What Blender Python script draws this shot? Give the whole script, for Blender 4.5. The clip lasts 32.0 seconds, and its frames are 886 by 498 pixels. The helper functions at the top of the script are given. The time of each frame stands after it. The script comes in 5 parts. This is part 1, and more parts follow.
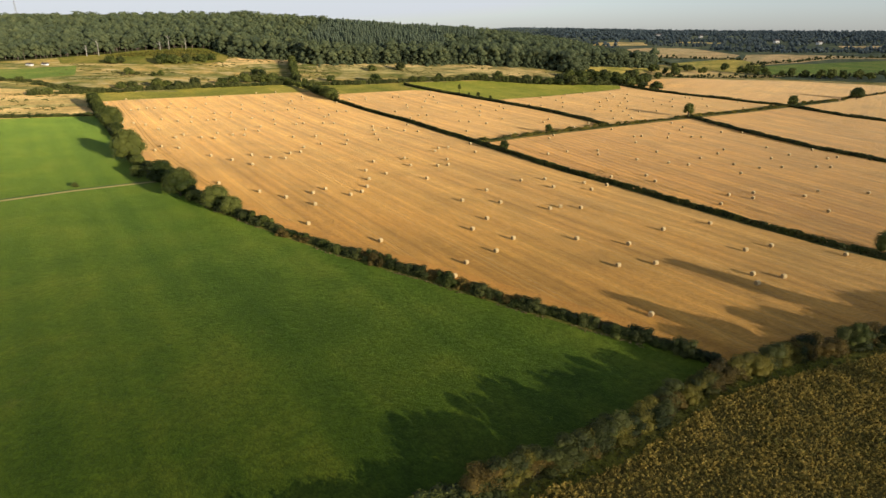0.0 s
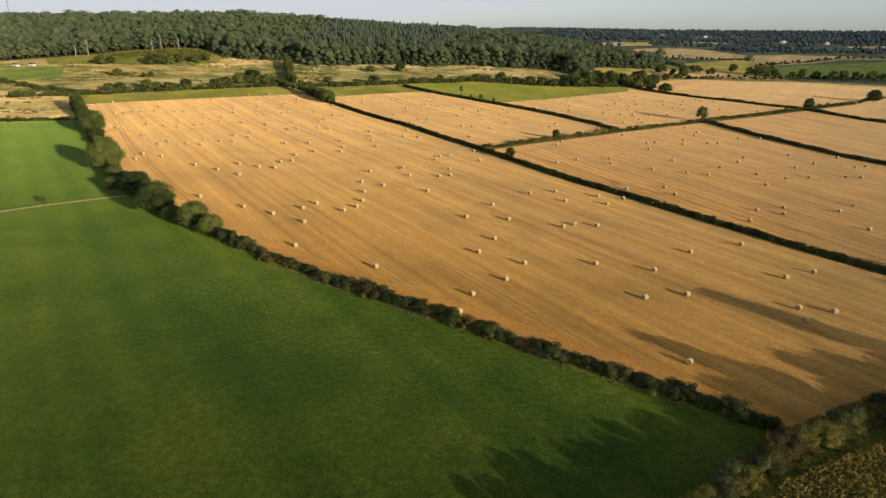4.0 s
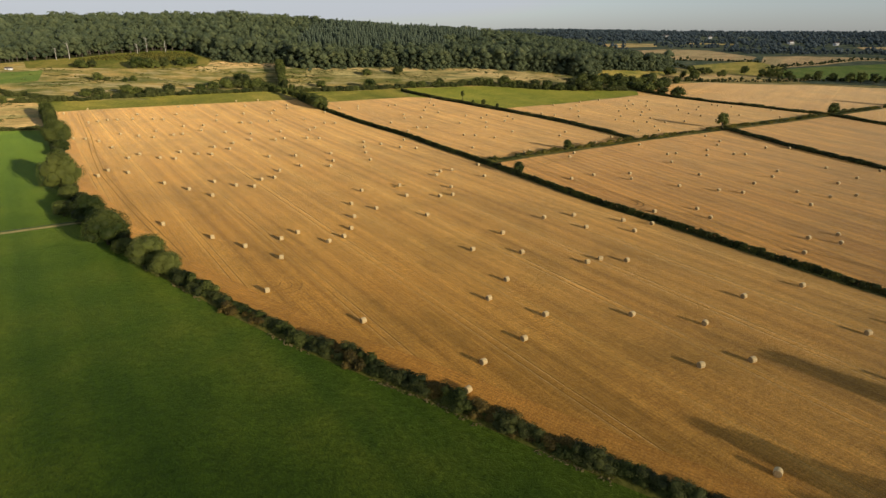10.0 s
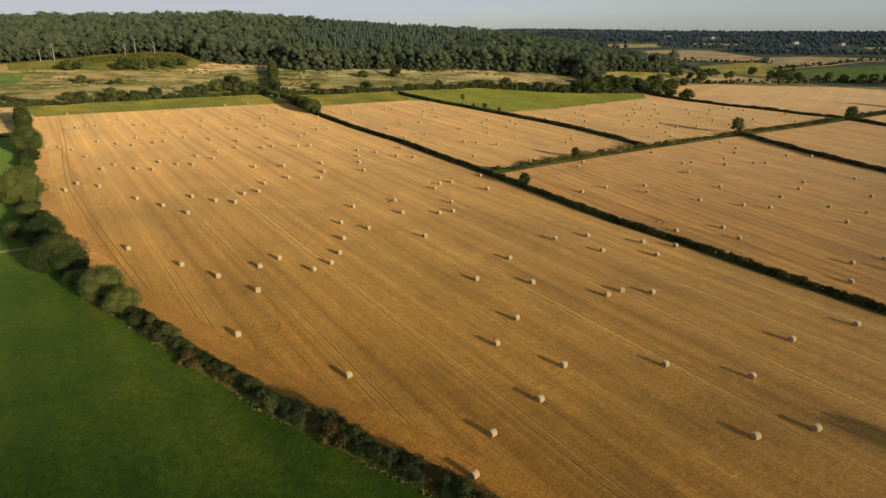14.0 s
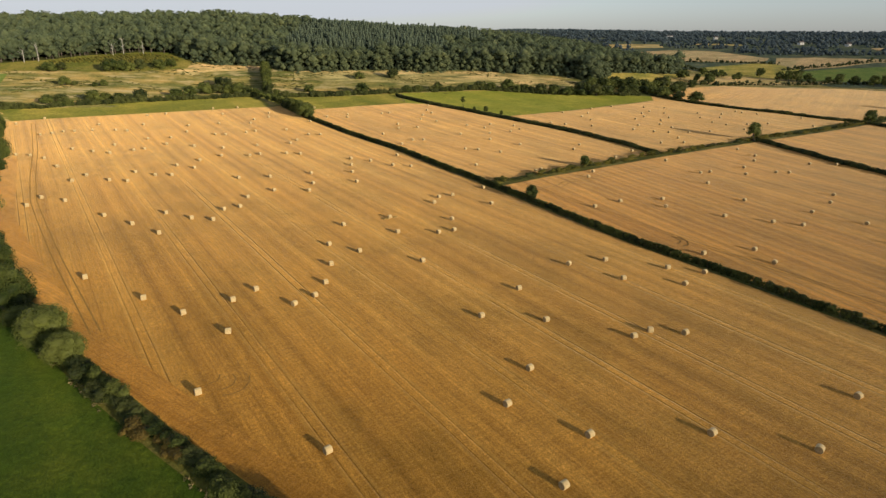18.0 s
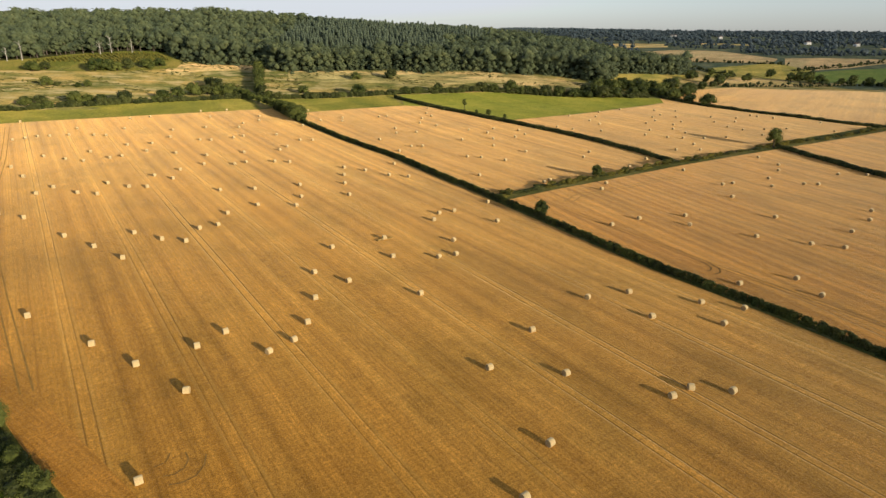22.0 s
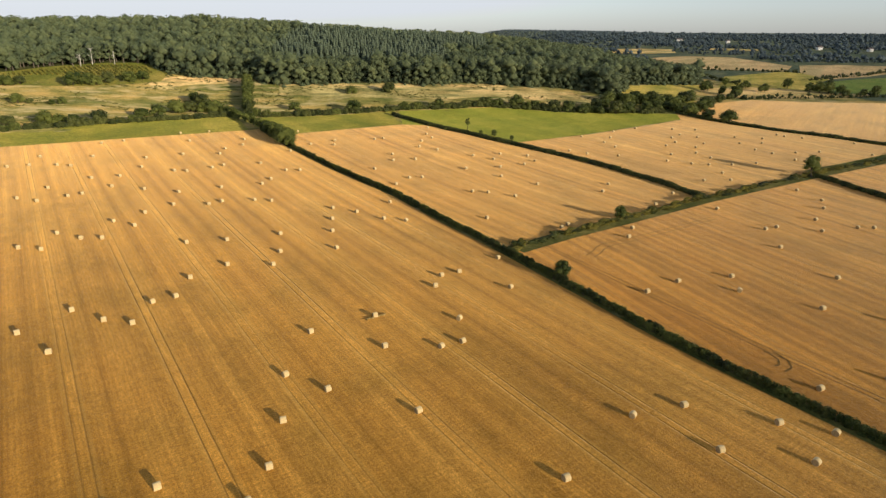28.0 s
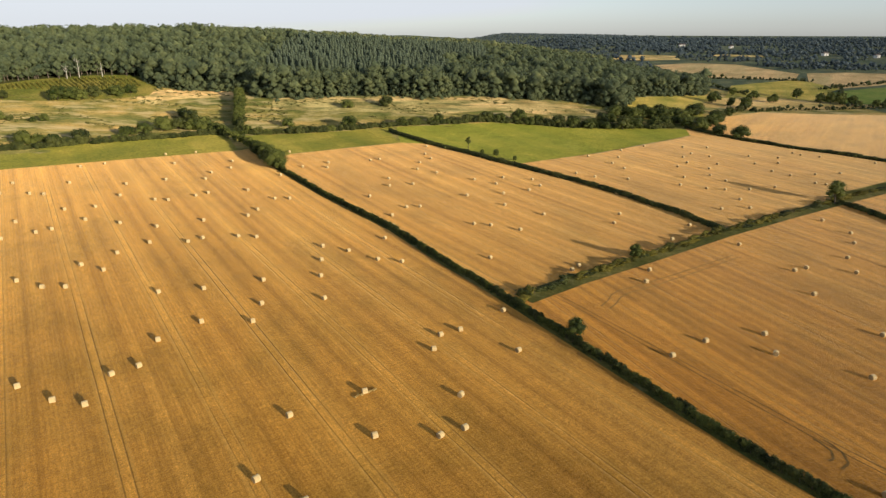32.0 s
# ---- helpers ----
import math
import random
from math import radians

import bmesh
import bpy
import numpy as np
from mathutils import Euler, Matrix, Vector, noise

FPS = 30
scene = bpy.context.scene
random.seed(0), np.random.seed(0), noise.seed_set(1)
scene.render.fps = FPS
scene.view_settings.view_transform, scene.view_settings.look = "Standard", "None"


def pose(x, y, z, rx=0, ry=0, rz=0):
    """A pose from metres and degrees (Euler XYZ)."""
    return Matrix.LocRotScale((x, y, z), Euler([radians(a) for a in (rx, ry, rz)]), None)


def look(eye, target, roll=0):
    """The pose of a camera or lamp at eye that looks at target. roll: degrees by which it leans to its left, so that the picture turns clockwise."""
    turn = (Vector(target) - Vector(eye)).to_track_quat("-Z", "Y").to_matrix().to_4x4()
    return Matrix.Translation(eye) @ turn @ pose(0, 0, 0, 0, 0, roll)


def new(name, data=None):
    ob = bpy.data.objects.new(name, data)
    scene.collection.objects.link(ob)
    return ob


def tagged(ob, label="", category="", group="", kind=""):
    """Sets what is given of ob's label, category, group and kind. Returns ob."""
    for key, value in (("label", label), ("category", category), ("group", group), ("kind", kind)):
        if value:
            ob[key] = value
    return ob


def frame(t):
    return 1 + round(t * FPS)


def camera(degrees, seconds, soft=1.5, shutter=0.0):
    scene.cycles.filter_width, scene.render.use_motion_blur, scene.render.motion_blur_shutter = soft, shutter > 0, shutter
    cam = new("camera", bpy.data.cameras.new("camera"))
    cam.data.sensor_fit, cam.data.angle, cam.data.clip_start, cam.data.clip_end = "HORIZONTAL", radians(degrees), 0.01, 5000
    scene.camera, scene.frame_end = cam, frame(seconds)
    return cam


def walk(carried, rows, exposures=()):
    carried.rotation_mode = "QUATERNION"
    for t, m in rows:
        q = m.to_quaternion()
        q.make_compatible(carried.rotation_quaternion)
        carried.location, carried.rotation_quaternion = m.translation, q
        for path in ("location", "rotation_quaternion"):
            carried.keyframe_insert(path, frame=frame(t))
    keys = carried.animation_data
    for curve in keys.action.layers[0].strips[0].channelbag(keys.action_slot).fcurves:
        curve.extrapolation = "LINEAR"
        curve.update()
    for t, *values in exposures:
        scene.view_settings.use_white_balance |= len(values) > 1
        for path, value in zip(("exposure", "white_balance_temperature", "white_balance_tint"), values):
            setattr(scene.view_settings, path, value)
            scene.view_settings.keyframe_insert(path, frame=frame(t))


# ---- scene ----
cam = camera(71.69, 32.0, soft=1.35)
PATH = [
    (0, (0.00, 0.00, 67.00), (-0.013, 94.204, 33.450), 0.319),
    (1, (-0.25, 5.43, 67.15), (-0.248, 99.621, 33.569), 0.333),
    (2, (-0.43, 10.93, 67.20), (-0.433, 105.126, 33.619), 0.363),
    (3, (-0.52, 16.64, 67.13), (-0.539, 110.828, 33.544), 0.377),
    (3.5, (-0.69, 19.66, 67.08), (-0.701, 113.847, 33.469), 0.378),
    (5.5, (-1.04, 31.19, 66.97), (-1.127, 125.383, 33.382), 0.410),
    (6, (-1.06, 34.02, 66.93), (-1.149, 128.223, 33.372), 0.421),
    (7, (-1.25, 39.87, 66.79), (-1.312, 134.079, 33.266), 0.405),
    (8, (-1.47, 45.47, 66.84), (-1.479, 139.702, 33.362), 0.343),
    (9, (-1.54, 51.19, 66.76), (-1.537, 145.442, 33.348), 0.284),
    (10, (-1.62, 56.81, 66.65), (-1.574, 151.079, 33.265), 0.243),
    (11, (-1.64, 62.59, 66.75), (-1.584, 156.859, 33.384), 0.219),
    (12, (-1.71, 68.38, 66.78), (-1.622, 162.651, 33.429), 0.195),
    (13, (-1.84, 74.13, 66.78), (-1.691, 168.405, 33.434), 0.192),
    (14, (-1.78, 80.01, 66.77), (-1.601, 174.277, 33.406), 0.198),
    (14.5, (-1.73, 82.92, 66.72), (-1.529, 177.182, 33.336), 0.202),
    (16.5, (-1.84, 94.40, 66.55), (-1.535, 188.681, 33.208), 0.253),
    (17, (-1.91, 97.07, 66.63), (-1.593, 191.352, 33.284), 0.247),
    (18, (-2.04, 102.79, 66.49), (-1.688, 197.070, 33.151), 0.248),
    (19, (-2.09, 108.35, 66.60), (-1.703, 202.617, 33.227), 0.290),
    (20, (-2.14, 114.15, 66.77), (-1.744, 208.395, 33.334), 0.319),
    (21, (-2.23, 120.20, 66.72), (-1.800, 214.429, 33.235), 0.368),
    (22, (-2.33, 126.16, 66.70), (-1.906, 220.369, 33.169), 0.399),
    (23, (-2.51, 132.31, 66.69), (-2.092, 226.518, 33.138), 0.397),
    (24, (-2.69, 138.31, 66.72), (-2.277, 232.521, 33.181), 0.394),
    (25, (-2.85, 144.73, 68.30), (-2.445, 238.932, 34.743), 0.391),
    (25.5, (-2.87, 148.03, 69.40), (-2.485, 242.233, 35.842), 0.385),
    (27.5, (-2.96, 161.01, 73.44), (-2.614, 255.240, 39.957), 0.330),
    (28, (-3.03, 164.07, 74.51), (-2.687, 258.316, 41.068), 0.317),
    (29, (-3.08, 170.10, 76.57), (-2.718, 264.379, 43.220), 0.298),
    (30, (-3.04, 176.21, 78.60), (-2.621, 270.510, 45.341), 0.274),
    (31, (-2.92, 181.75, 80.32), (-2.510, 276.088, 47.145), 0.244),
    (32, (-2.78, 187.06, 81.50), (-2.444, 281.411, 48.376), 0.221),
]
walk(cam, [(t, look(eye, aim, roll)) for t, eye, aim, roll in PATH], exposures=[(0.0, -0.13), (3.5, -0.23), (6.0, -0.35), (9.0, -0.46), (13.0, -0.55), (17.0, -0.48), (18.0, -0.33), (19.0, -0.19), (20.0, -0.13), (25.0, -0.09), (28.0, -0.05), (32.0, -0.02)])

# ---- daylight: a low evening sun behind the camera's right shoulder ----
SUN_EL, SUN_AZ = radians(10.0), radians(134.5)
world = bpy.data.worlds.new("sky")
scene.world = world
world.use_nodes = True
sky = world.node_tree.nodes.new("ShaderNodeTexSky")
sky.sky_type, sky.sun_disc = "NISHITA", False
sky.sun_elevation, sky.sun_rotation = SUN_EL, SUN_AZ
sky.air_density, sky.dust_density, sky.ozone_density = 1.0, 0.4, 3.0
backing = world.node_tree.nodes["Background"]
backing.inputs["Strength"].default_value = 0.2
veil = world.node_tree.nodes.new("ShaderNodeHueSaturation")   # thin high haze takes most of the colour out of the sky
veil.inputs["Saturation"].default_value = 0.36
cool = world.node_tree.nodes.new("ShaderNodeMix")
cool.data_type, cool.blend_type = "RGBA", "MULTIPLY"
cool.inputs["Factor"].default_value, cool.inputs["B"].default_value = 1.0, (0.95, 1.0, 1.09, 1)
world.node_tree.links.new(sky.outputs[0], veil.inputs["Color"])
haze = world.node_tree.nodes.new("ShaderNodeMix")   # the same haze dulls the brightest stretch of the horizon
haze.data_type, haze.blend_type = "RGBA", "DARKEN"
haze.inputs["Factor"].default_value, haze.inputs["B"].default_value = 0.85, (3.8, 3.8, 3.8, 1)
world.node_tree.links.new(veil.outputs[0], haze.inputs["A"])
world.node_tree.links.new(haze.outputs["Result"], cool.inputs["A"])
world.node_tree.links.new(cool.outputs["Result"], backing.inputs["Color"])
sun = new("sun", bpy.data.lights.new("sun", "SUN"))
sun.data.energy, sun.data.angle, sun.data.color = 5.0, radians(0.6), (0.96, 0.832, 0.63)
sun_way = Vector((math.sin(SUN_AZ) * math.cos(SUN_EL), math.cos(SUN_AZ) * math.cos(SUN_EL), math.sin(SUN_EL)))
sun.matrix_world = look(sun_way * 300, (0, 0, 0))

# ---- materials ----
def material(name, rough=0.8):
    m = bpy.data.materials.new(name)
    m.use_nodes = True
    n, l = m.node_tree.nodes, m.node_tree.links
    b = n["Principled BSDF"]
    b.inputs["Roughness"].default_value = rough
    b.inputs["Specular IOR Level"].default_value = 0.2 if rough < 0.8 else 0.06
    b.inputs["Diffuse Roughness"].default_value = 1.0
    return m, n, l, b


def place_node(n, l, turn=0.0, stretch=(1, 1, 1)):
    """World position, turned about z and stretched."""
    g = n.new("ShaderNodeNewGeometry")
    v = n.new("ShaderNodeMapping")
    v.inputs["Rotation"].default_value = (0, 0, turn)
    l.new(g.outputs["Position"], v.inputs["Vector"])
    w = n.new("ShaderNodeMapping")
    w.inputs["Scale"].default_value = stretch
    l.new(v.outputs[0], w.inputs["Vector"])
    return w.outputs[0]


def noise_node(n, l, vec, scale, detail=4.0, rough=0.6):
    t = n.new("ShaderNodeTexNoise")
    t.inputs["Scale"].default_value, t.inputs["Detail"].default_value = scale, detail
    t.inputs["Roughness"].default_value = rough
    l.new(vec, t.inputs["Vector"])
    return t.outputs["Fac"]


def ramp(n, l, fac, stops):
    r = n.new("ShaderNodeValToRGB")
    e = r.color_ramp.elements
    while len(e) < len(stops):
        e.new(0.5)
    for k, (p, c) in enumerate(stops):
        e[k].position, e[k].color = p, (*c, 1)
    l.new(fac, r.inputs["Fac"])
    return r.outputs["Color"]


def mix(n, l, fac, a, b, mode="MIX"):
    m = n.new("ShaderNodeMix")
    m.data_type, m.blend_type = "RGBA", mode
    for value, socket in ((fac, m.inputs["Factor"]), (a, m.inputs["A"]), (b, m.inputs["B"])):
        if isinstance(value, (int, float)):
            socket.default_value = value
        elif isinstance(value, tuple):
            socket.default_value = (*value, 1)
        else:
            l.new(value, socket)
    return m.outputs["Result"]


def calc(n, l, op, a, b=None, clamp=False):
    m = n.new("ShaderNodeMath")
    m.operation, m.use_clamp = op, clamp
    for value, socket in ((a, m.inputs[0]), (b, m.inputs[1])):
        if value is None:
            continue
        if isinstance(value, (int, float)):
            socket.default_value = value
        else:
            l.new(value, socket)
    return m.outputs[0]


def relief(n, l, b, height, strength, distance):
    k = n.new("ShaderNodeBump")
    k.inputs["Strength"].default_value, k.inputs["Distance"].default_value = strength, distance
    l.new(height, k.inputs["Height"])
    l.new(k.outputs[0], b.inputs["Normal"])


def stubble_material(name, turn, tint, spacing=18.72, shift=15.54, swath=0.85):
    """Cut straw: swaths along the rows, wheel tracks in pairs, drill rows, patches of soil."""
    m, n, l, b = material(name, 0.85)
    along = place_node(n, l, turn)
    xyz = n.new("ShaderNodeSeparateXYZ")
    l.new(along, xyz.inputs[0])
    broad = noise_node(n, l, place_node(n, l, turn, (0.09, 0.006, 0.05)), 1.0, 3.0)
    fine = noise_node(n, l, place_node(n, l, turn, (1.7, 0.3, 1.0)), 1.0, 5.0, 0.7)
    patch = noise_node(n, l, place_node(n, l), 0.016, 5.0)
    weedy = noise_node(n, l, place_node(n, l, turn, (1.0, 0.6, 1.0)), 0.05, 5.0, 0.65)
    grain = noise_node(n, l, place_node(n, l, turn, (1.3, 1.0, 1)), 2.6, 6.0, 0.9)
    ripple = noise_node(n, l, place_node(n, l, turn, (0.45, 1.9, 1)), 1.0, 4.0, 0.7)
    base = ramp(n, l, broad, [(0.3, (0.475 * tint[0], 0.238 * tint[1], 0.036 * tint[2])), (0.5, (0.535 * tint[0], 0.276 * tint[1], 0.046 * tint[2])), (0.72, (0.60 * tint[0], 0.322 * tint[1], 0.060 * tint[2]))])
    base = mix(n, l, 0.55, base, ramp(n, l, fine, [(0.32, (0.70, 0.66, 0.60)), (0.68, (1.22, 1.24, 1.28))]), "MULTIPLY")
    streaks = noise_node(n, l, place_node(n, l, turn, (0.5, 0.004, 0.05)), 1.0, 3.0, 0.7)
    base = mix(n, l, 0.4, base, ramp(n, l, streaks, [(0.34, (0.76, 0.72, 0.65)), (0.66, (1.22, 1.23, 1.25))]), "MULTIPLY")
    base = mix(n, l, 0.5, base, ramp(n, l, patch, [(0.32, (0.82, 0.77, 0.72)), (0.68, (1.12, 1.12, 1.10))]), "MULTIPLY")
    base = mix(n, l, 0.7, base, ramp(n, l, weedy, [(0.38, (0.74, 0.76, 0.70)), (0.5, (1, 1, 1)), (0.66, (1.12, 1.08, 1.02))]), "MULTIPLY")
    base = mix(n, l, 0.85, base, ramp(n, l, grain, [(0.34, (0.42, 0.37, 0.31)), (0.66, (1.55, 1.56, 1.56))]), "MULTIPLY")
    # loose straw lies in short ripples across the rows
    base = mix(n, l, 0.5, base, ramp(n, l, ripple, [(0.34, (0.68, 0.63, 0.56)), (0.66, (1.28, 1.30, 1.33))]), "MULTIPLY")
    # drill rows
    drill = calc(n, l, "SINE", calc(n, l, "MULTIPLY", calc(n, l, "ADD", xyz.outputs[0], calc(n, l, "MULTIPLY", streaks, 0.6)), 2 * math.pi / 0.9))
    base = mix(n, l, 0.3, base, ramp(n, l, calc(n, l, "ADD", calc(n, l, "MULTIPLY", drill, 0.5), 0.5), [(0.15, (0.80, 0.77, 0.72)), (0.6, (1.08, 1.08, 1.08))]), "MULTIPLY")
    # wheel tracks: two ruts 1.9 m apart in every pass of the sprayer, flattened pale straw beside each
    u = calc(n, l, "ADD", xyz.outputs[0], shift)
    wander = calc(n, l, "MULTIPLY", calc(n, l, "SUBTRACT", noise_node(n, l, place_node(n, l, turn, (0.02, 0.012, 0)), 1.0, 2.0), 0.5), 0.5)
    u = calc(n, l, "ADD", u, wander)
    off = calc(n, l, "ABSOLUTE", calc(n, l, "SUBTRACT", calc(n, l, "FLOORED_MODULO", u, spacing), spacing / 2))
    # how leaning swaths catch light, as colour: pale along each track, browner between
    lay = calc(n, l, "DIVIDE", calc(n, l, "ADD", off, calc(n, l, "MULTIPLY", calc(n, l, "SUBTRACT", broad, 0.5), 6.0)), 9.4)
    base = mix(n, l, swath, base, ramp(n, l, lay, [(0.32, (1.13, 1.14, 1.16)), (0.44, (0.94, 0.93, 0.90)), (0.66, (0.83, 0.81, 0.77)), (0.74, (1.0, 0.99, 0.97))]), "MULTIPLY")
    # four cutter widths between two tracks, their alternate lay shaded into the colour
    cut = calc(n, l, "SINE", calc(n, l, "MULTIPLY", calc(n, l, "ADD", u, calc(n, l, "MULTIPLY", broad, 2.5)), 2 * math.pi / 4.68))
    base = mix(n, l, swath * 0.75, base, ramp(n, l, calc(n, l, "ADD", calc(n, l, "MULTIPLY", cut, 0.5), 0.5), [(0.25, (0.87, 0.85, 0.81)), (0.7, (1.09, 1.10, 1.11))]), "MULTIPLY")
    rut = calc(n, l, "SUBTRACT", 1.0, calc(n, l, "DIVIDE", calc(n, l, "ABSOLUTE", calc(n, l, "SUBTRACT", off, 0.95)), 0.24), True)
    rut = calc(n, l, "MULTIPLY", rut, calc(n, l, "ADD", calc(n, l, "MULTIPLY", fine, 1.2), 0.4), True)
    worn = noise_node(n, l, place_node(n, l, turn, (0.06, 0.010, 0.05)), 1.0, 3.0)
    rut = calc(n, l, "MULTIPLY", rut, ramp(n, l, worn, [(0.36, (0.3, 0.3, 0.3)), (0.62, (1, 1, 1))]))
    bank = calc(n, l, "SUBTRACT", 1.0, calc(n, l, "DIVIDE", calc(n, l, "ABSOLUTE", calc(n, l, "SUBTRACT", off, 1.45)), 0.5), True)
    base = mix(n, l, calc(n, l, "MULTIPLY", bank, 0.3), base, (0.56 * tint[0], 0.33 * tint[1], 0.075 * tint[2]))
    base = mix(n, l, calc(n, l, "MULTIPLY", rut, 0.72), base, (0.15, 0.078, 0.022))
    b.inputs["Sheen Weight"].default_value, b.inputs["Sheen Roughness"].default_value = 0.34, 0.35
    b.inputs["Sheen Tint"].default_value = (1.0, 0.80, 0.52, 1)
    l.new(base, b.inputs["Base Color"])
    relief(n, l, b, calc(n, l, "ADD", calc(n, l, "ADD", grain, calc(n, l, "MULTIPLY", ripple, 0.7)), calc(n, l, "MULTIPLY", rut, -1.2)), 0.8, 0.14)
    return m


def grass_material(name, lo, mid, hi, turn=0.0, bands=0.5, dry=(0.16, 0.14, 0.05), sheen=0.0, streak=(1.0, 0.6, 1.0), bare_at=0.66, bare_most=0.55, stripe=0.0):
    m, n, l, b = material(name, 0.8)
    broad = noise_node(n, l, place_node(n, l, turn, (0.055, 0.004, 0.05)), 1.0, 3.0)
    patch = noise_node(n, l, place_node(n, l), 0.035, 6.0)
    tuft = noise_node(n, l, place_node(n, l), 0.7, 6.0, 0.7)
    base = ramp(n, l, patch, [(0.38, lo), (0.5, mid), (0.62, hi)])
    base = mix(n, l, bands, base, ramp(n, l, broad, [(0.38, (0.66, 0.76, 0.66)), (0.62, (1.45, 1.2, 1.15))]), "MULTIPLY")
    base = mix(n, l, 0.6, base, ramp(n, l, tuft, [(0.32, (0.4, 0.45, 0.35)), (0.68, (1.65, 1.55, 1.5))]), "MULTIPLY")
    blade = noise_node(n, l, place_node(n, l, turn, (1.3, 0.6, 1)), 2.4, 5.0, 0.75)
    base = mix(n, l, 0.7, base, ramp(n, l, blade, [(0.34, (0.45, 0.5, 0.4)), (0.66, (1.55, 1.5, 1.45))]), "MULTIPLY")
    bare = noise_node(n, l, place_node(n, l, 0, streak), 0.11, 5.0)
    base = mix(n, l, ramp(n, l, bare, [(bare_at, (0, 0, 0)), (bare_at + 0.14, (bare_most, bare_most, bare_most))]), base, dry)
    if stripe:   # mown lengths lie to and fro; their catch of light is in the colour
        xyz = n.new("ShaderNodeSeparateXYZ")
        l.new(place_node(n, l, turn), xyz.inputs[0])
        lay = calc(n, l, "SINE", calc(n, l, "MULTIPLY", calc(n, l, "ADD", xyz.outputs[0], calc(n, l, "MULTIPLY", patch, 5.0)), 2 * math.pi / 11.0))
        base = mix(n, l, stripe, base, ramp(n, l, calc(n, l, "ADD", calc(n, l, "MULTIPLY", lay, 0.5), 0.5), [(0.25, (0.78, 0.82, 0.8)), (0.75, (1.25, 1.16, 1.1))]), "MULTIPLY")
    b.inputs["Sheen Weight"].default_value, b.inputs["Sheen Roughness"].default_value = sheen, 0.35
    b.inputs["Sheen Tint"].default_value = (0.54, 0.80, 0.14, 1)
    l.new(base, b.inputs["Base Color"])
    relief(n, l, b, calc(n, l, "ADD", tuft, calc(n, l, "MULTIPLY", blade, 0.6)), 1.0, 0.24)
    return m


def leaf_material(name, dark, light, patch_scale=0.12, through_light=0.25, autumn=None, flutter=0.34):
    m, n, l, b = material(name, 0.65)
    g = n.new("ShaderNodeNewGeometry")
    info = n.new("ShaderNodeObjectInfo")
    wide = noise_node(n, l, place_node(n, l), patch_scale, 2.0)
    f = calc(n, l, "ADD", calc(n, l, "ADD", calc(n, l, "MULTIPLY", calc(n, l, "SUBTRACT", g.outputs["Random Per Island"], 0.5), flutter), 0.17), calc(n, l, "MULTIPLY", wide, 0.95))
    f = calc(n, l, "ADD", f, calc(n, l, "MULTIPLY", calc(n, l, "SUBTRACT", info.outputs["Random"], 0.5), 0.4))
    stops = [(0.32, dark), (0.74, light), (0.95, autumn)] if autumn else [(0.32, dark), (0.95, light)]
    col = ramp(n, l, f, stops)
    l.new(col, b.inputs["Base Color"])
    t = n.new("ShaderNodeBsdfTranslucent")
    l.new(col, t.inputs["Color"])
    s = n.new("ShaderNodeMixShader")
    s.inputs[0].default_value = through_light
    l.new(b.outputs[0], s.inputs[1])
    l.new(t.outputs[0], s.inputs[2])
    l.new(s.outputs[0], n["Material Output"].inputs["Surface"])
    return m


def plain_material(name, a, c, scale=3.0, rough=0.85, bump=0.3):
    m, n, l, b = material(name, rough)
    f = noise_node(n, l, place_node(n, l), scale, 5.0)
    l.new(ramp(n, l, f, [(0.3, a), (0.7, c)]), b.inputs["Base Color"])
    relief(n, l, b, f, bump, 0.05)
    return m


ROWS_TURN = radians(-34.0)   # rows run towards the woods and a little west
M_STUBBLE = stubble_material("stubble", ROWS_TURN, (1.0, 1.0, 1.0))
M_STUBBLE_FAR = stubble_material("stubble_pale", ROWS_TURN, (0.97, 0.95, 0.96))
M_STUBBLE_EAST = stubble_material("stubble_east", radians(-23.5), (0.95, 0.83, 0.56), 18.96, 10.6)
M_STUBBLE_PLAIN = stubble_material("stubble_plain", radians(35), (0.96, 0.92, 0.92), 400.0, 3.0, 0.15)
M_HEADLAND = stubble_material("stubble_headland", radians(-54.4), (0.97, 0.90, 0.84), 400.0, 0.0, 0.4)
M_MEADOW = grass_material("meadow_grass", (0.034, 0.064, 0.006), (0.047, 0.081, 0.0075), (0.068, 0.096, 0.010), radians(-35), 0.7, (0.11, 0.10, 0.022), 0.33, stripe=0.35)
M_CLOVER = grass_material("lush_grass", (0.20, 0.215, 0.033), (0.24, 0.245, 0.039), (0.285, 0.275, 0.05), ROWS_TURN, 0.3, (0.33, 0.29, 0.06))
M_FAR_GREEN = grass_material("far_grass", (0.105, 0.155, 0.032), (0.125, 0.175, 0.038), (0.16, 0.19, 0.048), 0.4, 0.3, (0.2, 0.2, 0.06))
M_OLIVE = grass_material("olive_grass", (0.24, 0.22, 0.05), (0.31, 0.27, 0.065), (0.39, 0.32, 0.09), 0.4, 0.5, (0.14, 0.13, 0.04))
M_STRIP = grass_material("margin_grass", (0.15, 0.155, 0.028), (0.195, 0.188, 0.034), (0.27, 0.235, 0.050), ROWS_TURN, 0.3, (0.38, 0.29, 0.08))
M_VERGE = grass_material("verge_grass", (0.09, 0.10, 0.02), (0.13, 0.13, 0.028), (0.19, 0.165, 0.045), ROWS_TURN, 0.3, (0.30, 0.22, 0.08))
